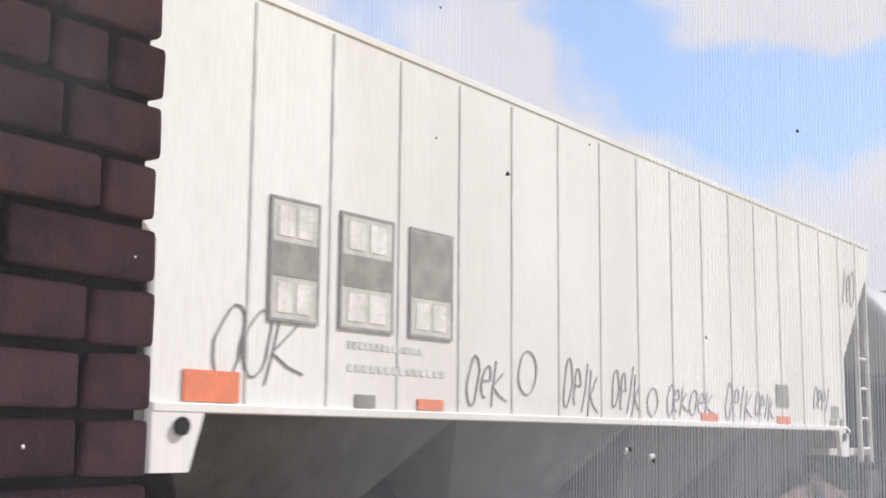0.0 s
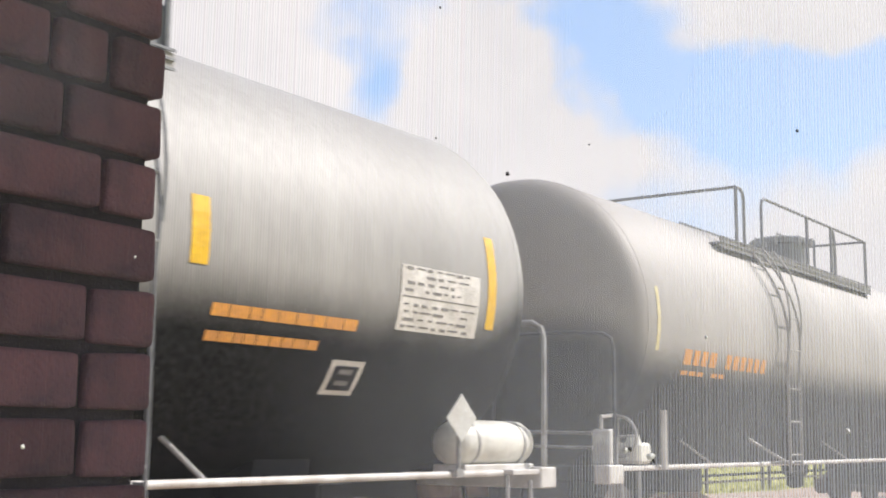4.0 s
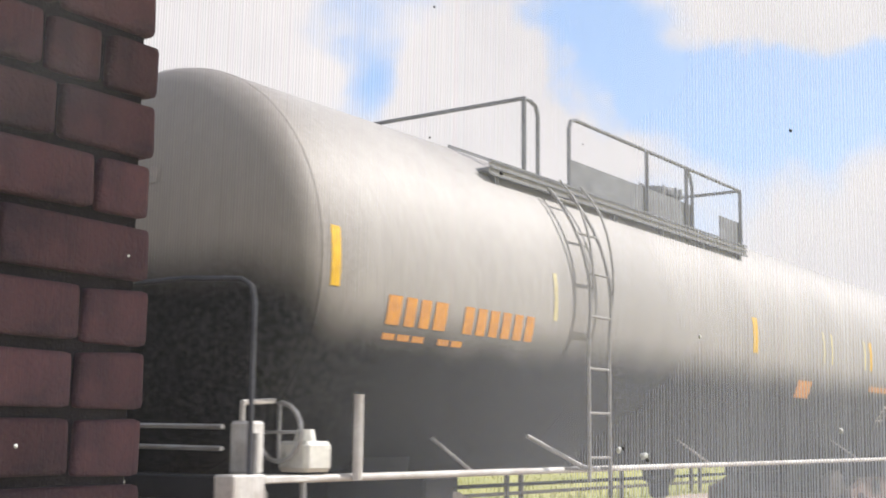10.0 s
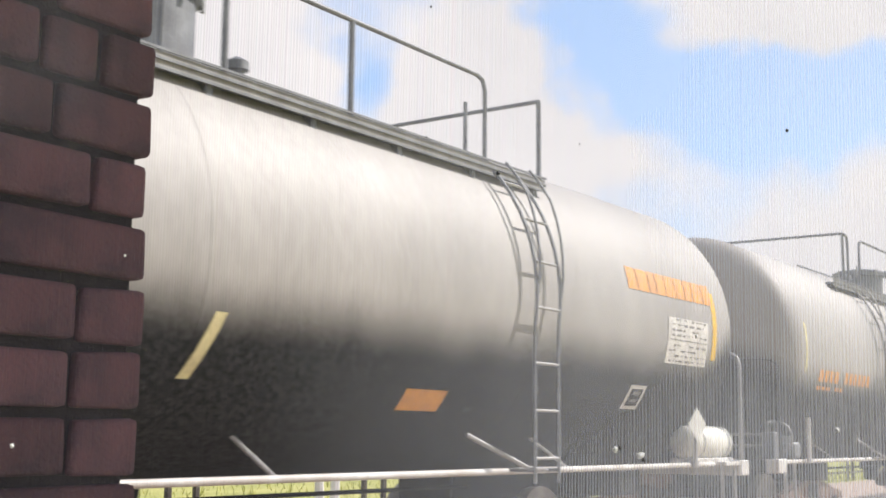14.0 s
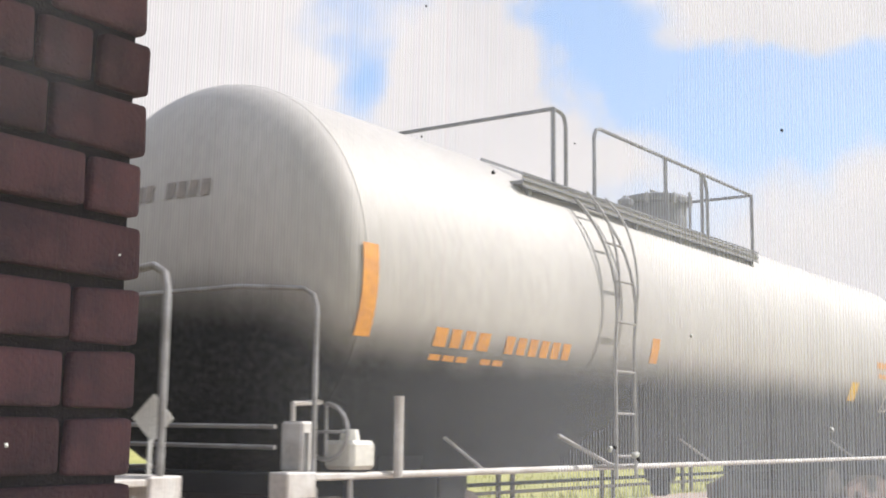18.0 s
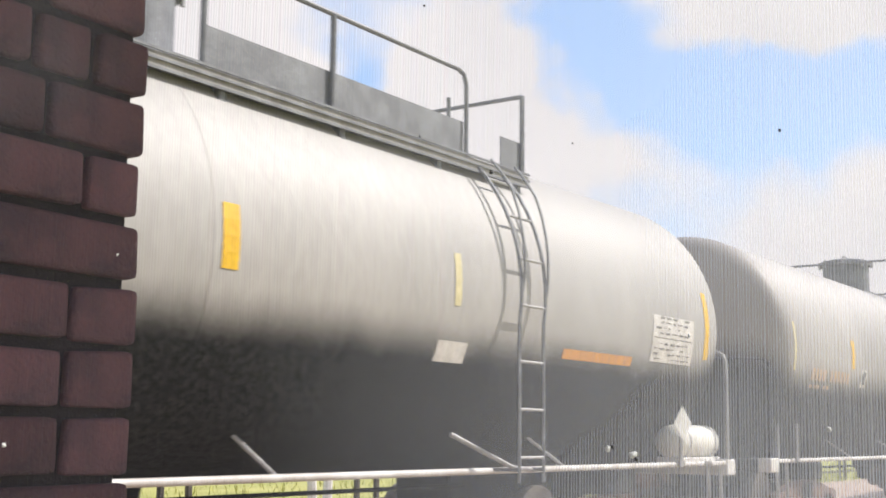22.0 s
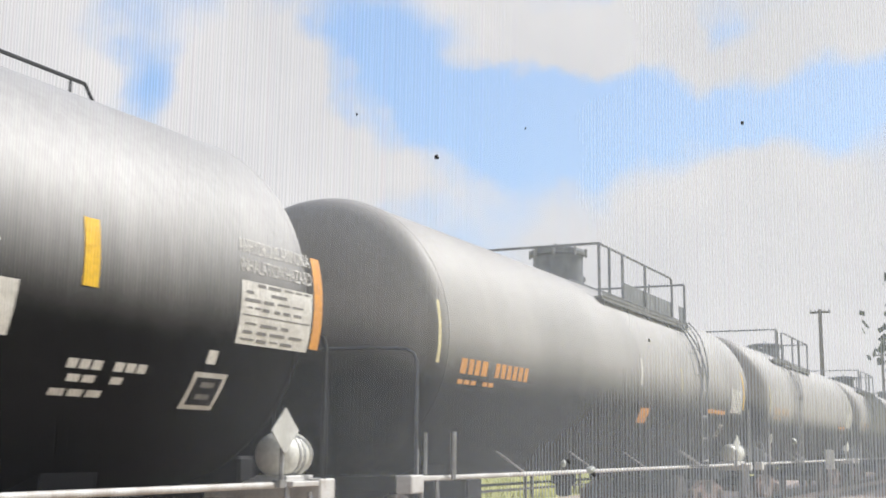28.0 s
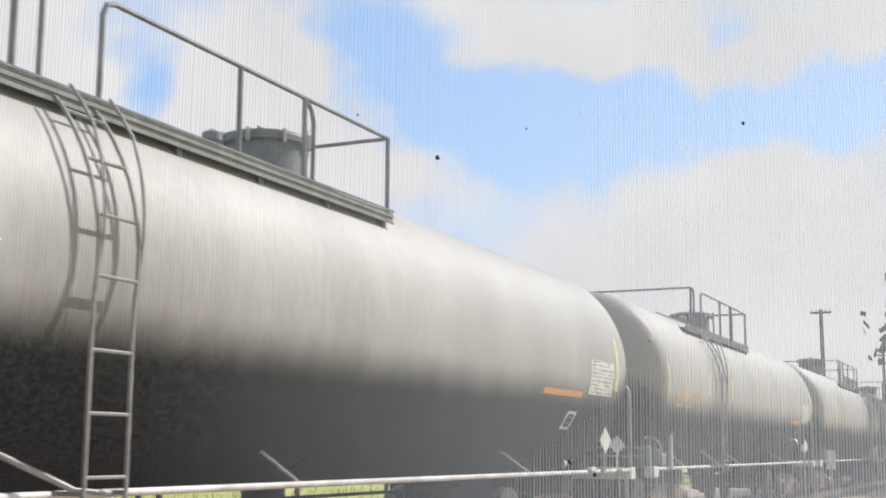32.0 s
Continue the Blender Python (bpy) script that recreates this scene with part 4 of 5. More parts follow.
def tank_car(index, style, paint, label):
    car = thing("tank_car", label, "tank car", "tank cars of the passing train")
    front, rear = HALF - FRONT_SHIFT.get(index, 0.2), HALF + REAR_SHIFT.get(index, 0.3) - 0.08
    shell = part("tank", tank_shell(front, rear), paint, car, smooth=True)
    for u in (-front, -4.0, 0.0, 4.0, rear):
        part("weld_band", shared(("band", u, paint.name), lambda: Geo().lathe([(u - 0.02, R_TANK - 0.003), (u - 0.012, R_TANK + 0.002), (u + 0.012, R_TANK + 0.002), (u + 0.02, R_TANK - 0.003)], 72, "x", (0, 0, Z_TANK)).mesh("weld_band", paint, True)), None, shell)
    # faded marking across the leading head
    def on_head(y, z):
        return -front - 0.62 * math.sqrt(max(0.0, 1 - (y * y + (z - Z_TANK) ** 2) / R_TANK ** 2)) - 0.006
    for k in range(9):
        if k == 4:
            continue
        y0, y1 = 0.52 - 0.115 * k, 0.52 - 0.115 * k - 0.085
        part("head_marking_bar", Geo().add([(on_head(y, z), y, z) for y, z in ((y0, 3.05), (y1, 3.05), (y1, 3.18), (y0, 3.18))], [(0, 1, 2, 3)]), M_HEADMARK, shell)
    for s in (-1, 1):
        part("side_rail", shared(("side_rail", s), lambda: Geo().tube([(-7.75, s * 1.35, 1.018), (8.15, s * 1.35, 1.018)], 0.028, 10).mesh("side_rail", M_SILL, True)), None, car, "pale side rail along the car")
    stays = {"D": (-4.82, -2.18, 0.45, 3.10)}.get(style, (-5.7, -0.87, 4.62) if style == "B" else (-4.6, -1.83, 0.86, 4.8))
    for u in stays:
        part("rail_stay", shared(("stay", u), lambda: Geo().tube([(u, -1.35, 1.018), (u - 0.03, -0.93, 1.31)], 0.016, 6).mesh("rail_stay", M_SILL)), None, car)
        part("rail_stay", shared(("stay_far", u), lambda: Geo().tube([(u, 1.35, 1.018), (u, 0.93, 1.31)], 0.024, 6).mesh("rail_stay", M_STEEL)), None, car)
    fs, rs = FRONT_SHIFT.get(index, 0.2), REAR_SHIFT.get(index, 0.3)
    fixed = ("stub_sill", "body_bolster", "saddle")
    before = set(car.children)
    end_gear(car, -1, False, M_STEEL if index == 7 else M_IRON, bare=style != "B", pale=index in (2, 4, 7), splay=0.12 if index == 7 else 0.0)
    for ob in set(car.children) - before:
        if ob.name.split(".")[0] not in fixed:
            ob.location.x += fs
    before = set(car.children)
    end_gear(car, 1, style != "B", M_SOOT if style == "D" else M_IRON if index == 4 else None, {10: 7.75}.get(index, 7.12), 8.56, tank_from=7.85 if index == 10 else 7.22, second=index != 7)
    for ob in set(car.children) - before:
        if ob.name.split(".")[0] not in fixed:
            ob.location.x += rs
    # bottom outlet and brake rigging under the belly
    part("bottom_outlet", shared("outlet", lambda: Geo().lathe([(0.56, 0.07), (0.60, 0.13), (0.74, 0.13), (0.78, 0.20), (1.0, 0.22)], 16, "z", (0.6, 0, 0)).mesh("bottom_outlet", M_SOOT, True)), None, car)
    part("brake_rod", shared("brake_rod", lambda: Geo().tube([(-4.6, -0.35, 0.84), (4.6, -0.35, 0.84)], 0.02, 6).mesh("brake_rod", M_SOOT)), None, car)
    if style == "A":
        walkway(car, -1.05, 4.37, (-0.50, 0.22, 1.57), (3.40, 4.35), {1: -0.05, 9: -0.05, 11: 0.33}.get(index, 0.45), 1, 3.72, (4.0,), {1: 0.15, 3: -0.25, 11: 0.12}.get(index, 0.0), ((0.24, 3.38), (4.0, 4.35)), -0.06)
    elif style == "B":
        shift = {2: -0.12, 4: -0.33, 6: -0.10, 7: 0.07}.get(index, 0.0)
        panels = ((-3.38, -0.46), (0.40, 1.03)) if index == 4 else ()
        walkway(car, -4.92, 1.05, (-1.66, -0.62), (-4.0, -3.40), {2: 0.42, 4: 0.65, 7: 0.53}.get(index, 0.5), -1, -3.70, (0.40,), shift, panels, -0.21, -4.27, 4.44 if index in (2, 4) else 4.49, M_LADDER)
    elif style == "C":
        walkway(car, -1.15, 4.41, (-0.35, 0.22, 1.57), (3.45, 4.39), 0.45, 1, 3.72, (4.03,), 0.22, (), -0.06)
    else:
        pressure_dome(car)
    if index == 12:
        board = part("marker_board", Geo().box((-7.12, -1.46, 1.50), (-7.06, -1.38, 1.72), 0.006), M_WHITE, car, "small white marker board with a black edge")
        part("board_stripe", Geo().box((-7.055, -1.46, 1.50), (-7.02, -1.38, 1.72), 0.004), M_INK, board)
    wheels = trucks(car, (-6.1, 6.1))
    return car, wheels


def pressure_dome(car):
    """Short guarded platform at the middle of a pressure tank car, and its long top rail."""
    g = Geo().lathe([(3.95, 0.60), (4.46, 0.60), (4.49, 0.56)], 24, "z", (0.36, 0, 0))
    dome = part("valve_housing", g, M_IRON, car, "dark iron valve housing", True)
    part("housing_lid", Geo().lathe([(4.495, 0.58), (4.54, 0.57), (4.58, 0.25)], 24, "z", (0.36, 0, 0)), M_IRON, dome, smooth=True)
    part("platform", Geo().box((-1.0, -1.28, 3.66), (1.64, -0.55, 3.74), 0.01).box((-1.0, -1.30, 3.60), (1.64, -1.27, 3.88)).box((-1.0, 0.55, 3.66), (1.64, 1.28, 3.74), 0.01), M_IRON, car, "dark iron guarded service platform")
    def on_tank(y):
        return Z_TANK + math.sqrt(R_TANK ** 2 - y * y) + 0.012
    for u in (-0.68, 0.46, 1.58):
        rim = [(y, on_tank(y)) for y in (-1.345, -1.28, -1.2, -1.1, -1.0, -0.9)]
        part("platform_bracket", Geo().slab([(-1.345, 3.64)] + rim + [(-0.9, 3.80), (-1.0, 3.66)], 0.035, (u, 0, 0), (0, 1, 0), (0, 0, 1)), M_IRON, car)
        # web that arches from bracket to bracket under the deck
        g = Geo()
        for k in range(8):
            a, b = k / 8, (k + 1) / 8
            da, db = (0.24 * (1 - math.sin(math.pi * min(1, v * 1.1))) for v in (a, b))
            g.add([(u - 1.1 * (1 - a), -1.285, 3.62), (u - 1.1 * (1 - b), -1.285, 3.62), (u - 1.1 * (1 - b), -1.285, 3.60 - db), (u - 1.1 * (1 - a), -1.285, 3.60 - da)], [(0, 1, 2, 3)])
        part("arched_web", g, M_IRON, car)
    y, zt = -1.1, 4.50
    part("top_rail", Geo().tube([(-0.96, y, zt), (1.28, y, zt)], 0.024, 8), M_IRON, car)
    part("hoop_rail", Geo().tube([(-0.40, -0.7, 4.70), (-1.7, -0.7, 4.52), (-2.03, -0.7, 4.38), (-2.18, -0.7, 4.15), (-2.24, -0.7, 3.88)], 0.024, 8), M_IRON, car, smooth=True)
    for u in (-0.14, 0.54):
        part("rail_post", Geo().tube([(u + 0.02, y, 3.7), (u + 0.02, y, zt - 0.22), (u - 0.01, y, zt - 0.10), (u - 0.10, y, zt)], 0.024, 8), M_IRON, car, smooth=True)
    part("rail_post", Geo().box((1.20, y - 0.03, 3.7), (1.30, y + 0.03, zt + 0.02), 0.008), M_IRON, car)
    part("gate_chain", Geo().tube([(1.0, y - 0.02, zt - 0.01), (1.01, y - 0.03, zt - 0.25), (1.08, y - 0.02, zt - 0.45), (1.12, y - 0.02, zt - 0.62)], 0.009, 5), M_DKSTEEL, car)
    part("roof_rail_hook", Geo().tube([(-3.05, -0.5, 4.12), (-2.86, -0.52, 4.15), (-2.72, -0.56, 4.08), (-2.62, -0.6, 3.96)], 0.018, 6), M_IRON, car, smooth=True)
    part("wide_post", Geo().box((-1.04, y - 0.05, 3.7), (-0.88, y + 0.05, zt + 0.03), 0.01), M_IRON, car)
    for u in (-0.96, 1.25):
        part("cross_rail", Geo().tube([(u, y, zt), (u, 1.1, zt), (u, 1.1, 3.7)], 0.022, 8), M_IRON, car)
    part("roof_rail", Geo().tube([(-7.2, -0.5, 4.10), (-1.3, -0.5, 4.10)], 0.016, 6), M_IRON, car)
    part("roof_rail", Geo().tube([(1.8, -0.5, 4.10), (6.36, -0.5, 4.10), (6.48, -0.5, 3.96)], 0.016, 6), M_IRON, car)
    for u in (-7.2, -6.0, -4.8, -3.6, -2.85, -1.9, 2.4, 3.9, 5.2, 6.2):
        part("roof_rail_stay", Geo().tube([(u, -0.5, 3.95), (u, -0.5, 4.10)], 0.012, 5), M_IRON, car)


def dressing(index, car):
    """Paint marks and plates of each tank car, as they pass."""
    def stripe(u, a0, a1, mat=M_YELLOW, w=0.075):
        part("reflector_stripe", curved(Geo(), u - w, u + w, a0, a1), mat, car, "yellow reflective stripe")
    def marks(u0, u1, a0, a1, mat=M_ORANGE):
        bars(car, "marking_bar", mat, u0, u1, a0, a1, (1, 0.8, 0.8, 1, 0, 0.8, 0.8, 0.8, 0.8, 0.8, 0.8), 0.35)
        bars(car, "small_marking_bar", mat, u0, u0 + (u1 - u0) * 0.5, a0 - 4.2, a0 - 2.4, (1, 1, 1, 0, 1, 1))
    def band(u0, u1, a0, a1, mat=M_ORANGE):
        bars(car, "lettering_bar", mat, u0, u1, a0, a1, (1, 1.2, 0.7, 1, 1.1, 1, 0.9, 1.2, 1), 0.07)
    def panel(u0, u1, a0, a1, rows=9, cols=7):
        p = part("data_panel", curved(Geo(), u0, u1, a0, a1, 0.004), M_PANEL, car, "white data panel with fine print")
        g, rng = Geo(), random.Random(index * 7 + rows)
        for r in range(rows):
            t0 = a1 + (a0 - a1) * (r + 0.2) / rows
            t1 = a1 + (a0 - a1) * (r + 0.62) / rows
            if r in (rows // 2,):
                curved(g, u0 + 0.03, u1 - 0.03, t0, t0 + (t1 - t0) * 0.4, 0.006)
                continue
            x = u0 + 0.04 + rng.uniform(0, 0.05)
            while x < u1 - 0.12:
                w = (u1 - u0) / cols * rng.uniform(0.25, 0.95)
                if rng.random() < 0.82:
                    curved(g, x, min(x + w, u1 - 0.05), t0, t1 if rng.random() < 0.6 else t0 + (t1 - t0) * 0.6, 0.006)
                x += w + rng.uniform(0.025, 0.07)
        part("fine_print", g, M_INK if index == 11 else M_PRINT, p)["kind"] = "stuff"
    back = REAR_SHIFT.get(index, 0.3)
    def frame_plate(u, a0, a1, mat=M_PANEL, w=0.42, slant=0.0):
        p = part("placard_frame", curved(Geo(), u, u + w, a0, a1, 0.004, slant), mat, car, "pale framed plate")
        part("plate_face", curved(Geo(), u + 0.05 + slant * 1.5, u + w - 0.05 + slant * 1.5, a0 + 1.5, a1 - 1.5, 0.007, slant), M_SOOT, p)
        for k in (0.30, 0.62):
            part("plate_mark", curved(Geo(), u + w * 0.30, u + w * 0.70, a0 + (a1 - a0) * k, a0 + (a1 - a0) * (k + 0.14), 0.009), M_PRINT, p)
    def tag(u, a0, a1, mat, w=0.5, slant=0.0):
        part("plate", curved(Geo(), u, u + w, a0, a1, 0.005, slant), mat, car)

    if index != 10:
        stripe((7.54 if index in (7, 8) else 7.36) + REAR_SHIFT.get(index, 0.3), -13, 17 if index == 11 else 15, {7: M_ORANGE}.get(index, M_YELLOW if index < 9 or index == 11 else M_PALE), 0.06)
        if index not in (4, 7):
            stripe({1: -7.35, 2: -7.47, 3: -7.85, 6: -7.37}.get(index, -7.6), -12, 12, M_YELLOW if index == 5 else M_PALE, 0.035)
        seen = {1: ((0.11, M_YELLOW, 0.08), (4.48, M_YELLOW, 0.075)), 2: ((4.46, M_YELLOW, 0.075),), 3: ((-4.51, M_YELLOW, 0.075), (-2.09, M_PALE, 0.05), (0.05, M_PALE, 0.03), (2.21, M_YELLOW, 0.075), (4.55, M_PALE, 0.06)),
                4: ((-7.72, M_YELLOW, 0.05), (-4.70, M_PALE, 0.03), (0.06, M_YELLOW, 0.08), (4.40, M_PALE, 0.05), (4.70, M_YELLOW, 0.07), (2.56, M_PALE, 0.035), (2.90, M_PALE, 0.035)), 6: ((4.46, M_YELLOW, 0.075),),
                8: ((-4.14, M_PALE, 0.05), (0.14, M_YELLOW, 0.075), (2.70, M_PALE, 0.045)), 9: ((-5.05, M_YELLOW, 0.075), (-2.43, M_YELLOW, 0.05), (-0.02, M_YELLOW, 0.04)), 11: ((-0.05, M_PANEL, 0.06), (2.50, M_PALE, 0.03)), 12: ()}
        for u, mat, w in seen.get(index, () if index in (5, 7) else ((-4.60, M_PALE, 0.05), (-2.54, M_PALE, 0.06), (0.03, M_PALE, 0.04))):
            stripe(u, -7, 8.5, mat, w)
    if index == 1:
        marks(-6.9, -4.9, -15, -8.6), tag(1.78, -33.5, -24.8, M_ORANGE, 0.44)
        band(4.65, 6.05, -18, -15), band(4.65, 5.7, -24, -21.5), panel(6.15 + back, 7.18 + back, -16.2, 1.8), frame_plate(5.58 + back, -36.2, -26.0, w=0.36)
    elif index in (2, 6):
        marks(-6.8, -4.5, -16, -10)
        band(4.64, 6.3, -17, -14.5), band(4.62, 6.0, -21.5, -19), panel(6.15 + back, 7.18 + back, -16.2, 1.8), frame_plate(5.58 + back, -36.2, -26.0, w=0.36)
    elif index == 3:
        marks(-7.0, -5.05, -15, -9)
        frame_plate(-4.98, -16, -6.5, w=0.28, slant=0.002)
        band(5.0, 6.4, -20, -17), tag(5.35, -34, -28.5, M_ORANGE, 0.5), panel(6.15 + back, 7.18 + back, -16.2, 1.8), frame_plate(5.58 + back, -36.2, -26.0, w=0.36)
    elif index == 4:
        marks(-7.1, -5.05, -15, -7)
        tag(1.68, -25.4, -16.7, M_ORANGE, 0.54), band(4.75, 6.2, -18.5, -15.5), panel(6.15 + back, 7.18 + back, -16.2, 1.8), frame_plate(5.58 + back, -36.2, -26.0, w=0.36)
    elif index == 5:
        marks(-7.0, -4.9, -13.7, -5)
        g = Geo()
        for k in range(8):
            a = -16.5 - 1.6 * k
            curved(g, -4.82 + 0.02 * k - 0.004 * k * k, -4.76 + 0.02 * k - 0.004 * k * k, a - 1.6, a, 0.006)
        part("painted_arc", g, M_ORANGE, car)
        tag(-6.5, -45, -38, M_PANEL, 0.2, 0.02), part('slanting_stroke', curved(Geo(), -0.02, 0.08, -34, -17, 0.005, 0.008), M_PALE, car, 'faded yellow slanting stroke')
        tag(2.35, -40.5, -33, M_ORANGE, 0.55), band(5.7, 7.75, 9.5, 18), panel(6.15 + back, 7.18 + back, -16.2, 1.8)
        frame_plate(5.58 + back, -36.2, -26.0, w=0.36)
    elif index == 7:
        stripe(-7.54, -19, 6, M_ORANGE, 0.09), marks(-6.65, -4.5, -19.5, -13.9)
        stripe(-2.74, -17, -7.5, M_ORANGE, 0.09), tag(4.0, -24.6, -14, M_YELLOW, 0.37, 0.0)
        band(5.2, 6.5, -4.5, -1), band(5.3, 6.4, -10, -7.5), frame_plate(5.58 + back, -30, -19.5, w=0.36), panel(6.15 + back, 7.18 + back, -16.2, 1.8), tag(7.0, -28, -23, M_PANEL, 0.15, 0.01)
    elif index == 8:
        marks(-7.1, -4.98, -15.2, -7), tag(2.52, -24, -17.5, M_PANEL, 0.42)
        band(4.5, 5.9, -19, -15.5), panel(6.15 + back, 7.18 + back, -16.2, 1.8)
    elif index == 9:
        marks(-6.88, -5.2, -15.5, -9.5, M_FADED)
        frame_plate(-4.62, -16.4, -6.4, w=0.25, slant=0.001)
        tag(1.62, -32, -24, M_ORANGE, 0.45), panel(6.15 + back, 7.18 + back, -16.2, 1.8)
    elif index == 10:
        for u, a0, a1 in ((-5.36, -8.9, 8.9), (-2.43, -11, 5.5), (0.30, -11, 5), (3.17, -12.7, 0), (5.32, -6.6, 9.9)):
            stripe(u, a0, a1, M_ORANGE if -3 < u < 1 else M_YELLOW, 0.075)
        stripe(8.18, -14, 15, M_ORANGE, 0.07)
        frame_plate(-5.22, -17.7, -8, w=0.30, slant=0.003)
        bars(car, "marking_bar", M_PANEL, -6.7, -5.48, -16, -9, (1, 1, 1, 1, 1, 1), 0.4)
        tag(3.95, -20.4, -7.8, M_PANEL, 0.75, 0)
        worded("ANHYDROUS AMMONIA", 7.03, 8.08, 15.6, 11.2, "product_name", M_PANEL, car)
        worded("INHALATION HAZARD", 7.03, 8.08, 9.6, 5.4, "hazard_name", M_PANEL, car)
        panel(7.03, 8.08, -15.2, 3.0, 8, 4)
        for row in ((5.3, 6.1, -26.5, -24, (1, 1, 1, 0, 1, 1, 1)), (5.35, 5.9, -30, -28, (1, 1, 0, 1)), (5.25, 5.75, -34, -32, (1, 1, 1))):
            bars(car, "small_marking_bar", M_PANEL, *row)
        frame_plate(6.66, -36, -24.5, w=0.42), tag(6.74, -22, -18, M_PANEL, 0.12, 0)
    else:
        marks(-7.0, -5.0, *((-14.8, -8.7, M_ORANGE) if index == 11 else (-12.4, -6.2, M_FADED)))
        if index == 11:
            tag(0.18, -29.5, -20, M_ORANGE, 0.52)
        band(4.7, 6.2, -18.5, -15.5), panel(6.15 + back, 7.18 + back, -16.2, 1.8), frame_plate(5.58 + back, -36.2, -26.0, w=0.36)


def hopper_car():
    """The white covered hopper with ribbed sides at the head of what is seen."""
    car = thing("hopper_car", "white ribbed covered hopper car with dark spray scribbles", "hopper car")
    X0, X1 = -6.28, 6.42          # straight lower side, from leading to trailing end
    T0, T1 = -7.80, 7.80            # the roof overhangs the sloped ends
    W, ZB, ZT, ZK = 1.45, 1.47, 4.20, 2.45
    prof = [(X0, ZB), (X1, ZB), (X1, ZK), (T1 - 0.42, 3.5), (T1 - 0.05, 3.85), (T1, ZT), (T0, ZT), (T0 + 0.05, 3.85), (T0 + 0.42, 3.5), (X0, ZK)]
    body = part("body", Geo().slab(prof, 2 * W, (0, W, 0), (1, 0, 0), (0, 0, 1)), M_HOPPER, car)
    u = X0 + 0.78
    while u < T1:
        zb = ZB
        if u > X1:
            zb = ZK + (u - X1) / 1.1 * 1.05 + 0.05
        for s in (-1, 1):
            part("side_rib", Geo().box((u - 0.012, s * W - (0.008 if s < 0 else 0), zb), (u + 0.012, s * W + (0 if s < 0 else 0.008), ZT - 0.06), 0.004), M_SEAM, body)
        u += 0.787
    for s in (-1, 1):
        part("side_sill", Geo().box((X0, s * W - 0.035, ZB - 0.03), (X1, s * W + 0.035, ZB + 0.03), 0.008), M_HOPPER, body)
        part("roof_edge", Geo().box((T0, s * W - 0.012, ZT - 0.03), (T1, s * W + 0.012, ZT + 0.03), 0.005), M_HOPPER, body)
        # jacking pads with round holes
        for u in (X0 + 0.22, X1 - 0.22):
            part("corner_pad", Geo().slab([(-0.22, 1.09), (0.08, 1.09), (0.20, 1.46), (-0.22, 1.46)] if u < 0 else [(-0.20, 1.46), (-0.08, 1.09), (0.22, 1.09), (0.22, 1.46)], 0.06, (u, s * W + 0.03, 0), (1, 0, 0), (0, 0, 1)), M_HOPPER, body)
            part("pad_hole", Geo().lathe([(-0.012, 0.055), (0.012, 0.055)], 16, "y", (u, s * (W + 0.05), 1.36)), M_SOOT, body)
    part("roof", Geo().slab([(-W, ZT), (W, ZT), (0.5, ZT + 0.14), (-0.5, ZT + 0.14)], T1 - T0 - 0.1, (T0 + 0.05, 0, 0), (0, 1, 0), (0, 0, 1)), M_HOPPER, car)
    for u in range(6):
        part("roof_hatch", Geo().box((X0 + 0.8 + 2.2 * u, -0.3, ZT + 0.16), (X0 + 2.5 + 2.2 * u, 0.3, ZT + 0.27), 0.02), M_HOPPER, car)
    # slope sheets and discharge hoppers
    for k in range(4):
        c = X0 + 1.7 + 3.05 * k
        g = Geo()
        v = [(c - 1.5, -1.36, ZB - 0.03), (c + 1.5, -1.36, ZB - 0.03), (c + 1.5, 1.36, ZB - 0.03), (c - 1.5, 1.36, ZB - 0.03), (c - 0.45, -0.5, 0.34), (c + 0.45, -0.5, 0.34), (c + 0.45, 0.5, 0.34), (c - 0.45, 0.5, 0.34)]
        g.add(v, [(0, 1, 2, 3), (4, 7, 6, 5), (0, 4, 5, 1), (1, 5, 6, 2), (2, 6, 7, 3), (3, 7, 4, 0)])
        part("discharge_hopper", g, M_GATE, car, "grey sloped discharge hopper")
        part("outlet_gate", Geo().box((c - 0.5, -0.6, 0.24), (c + 0.5, 0.6, 0.34), 0.02), M_SOOT, car)
    for d, e, x in ((-1, X0 - 1.25, X0), (1, X1 + 1.25, X1)):
        part("end_slope", Geo().slab([(min(x, e), 1.10), (max(x, e), 1.10), (max(x, e), 1.20), (min(x, e), 1.20)], 2.4, (0, 1.2, 0), (1, 0, 0), (0, 0, 1)), M_SILL, car)
        part("end_bulkhead", Geo().box((min(x, x - 0.1 * d) , -1.40, 1.20), (max(x, x - 0.1 * d) + 0.004, 1.40, ZK)), M_BOARD, car)
        for yp in (-1.05, -0.35, 0.35, 1.05):
            part("end_post", Geo().tube([(x + 0.12 * d, yp, 1.2), (x + 0.12 * d, yp, ZK - 0.1)], 0.03, 6), M_BOARD, car)
        for s in (-1, 1):
            g = Geo()
            xa, xb = e - 0.52 * d, e - 0.06 * d
            g.tube([(xa, s * 1.42, 1.0), (xa, s * 1.42, 3.28)], 0.034, 6).tube([(xb, s * 1.42, 1.0), (xb, s * 1.42, 3.75)], 0.034, 6)
            for q in range(4):
                g.tube([(xa, s * 1.42, 1.195 + 0.435 * q), (xb, s * 1.42, 1.195 + 0.435 * q)], 0.022, 6)
            part("corner_ladder", g, M_SILL, car, "white corner ladder", True)
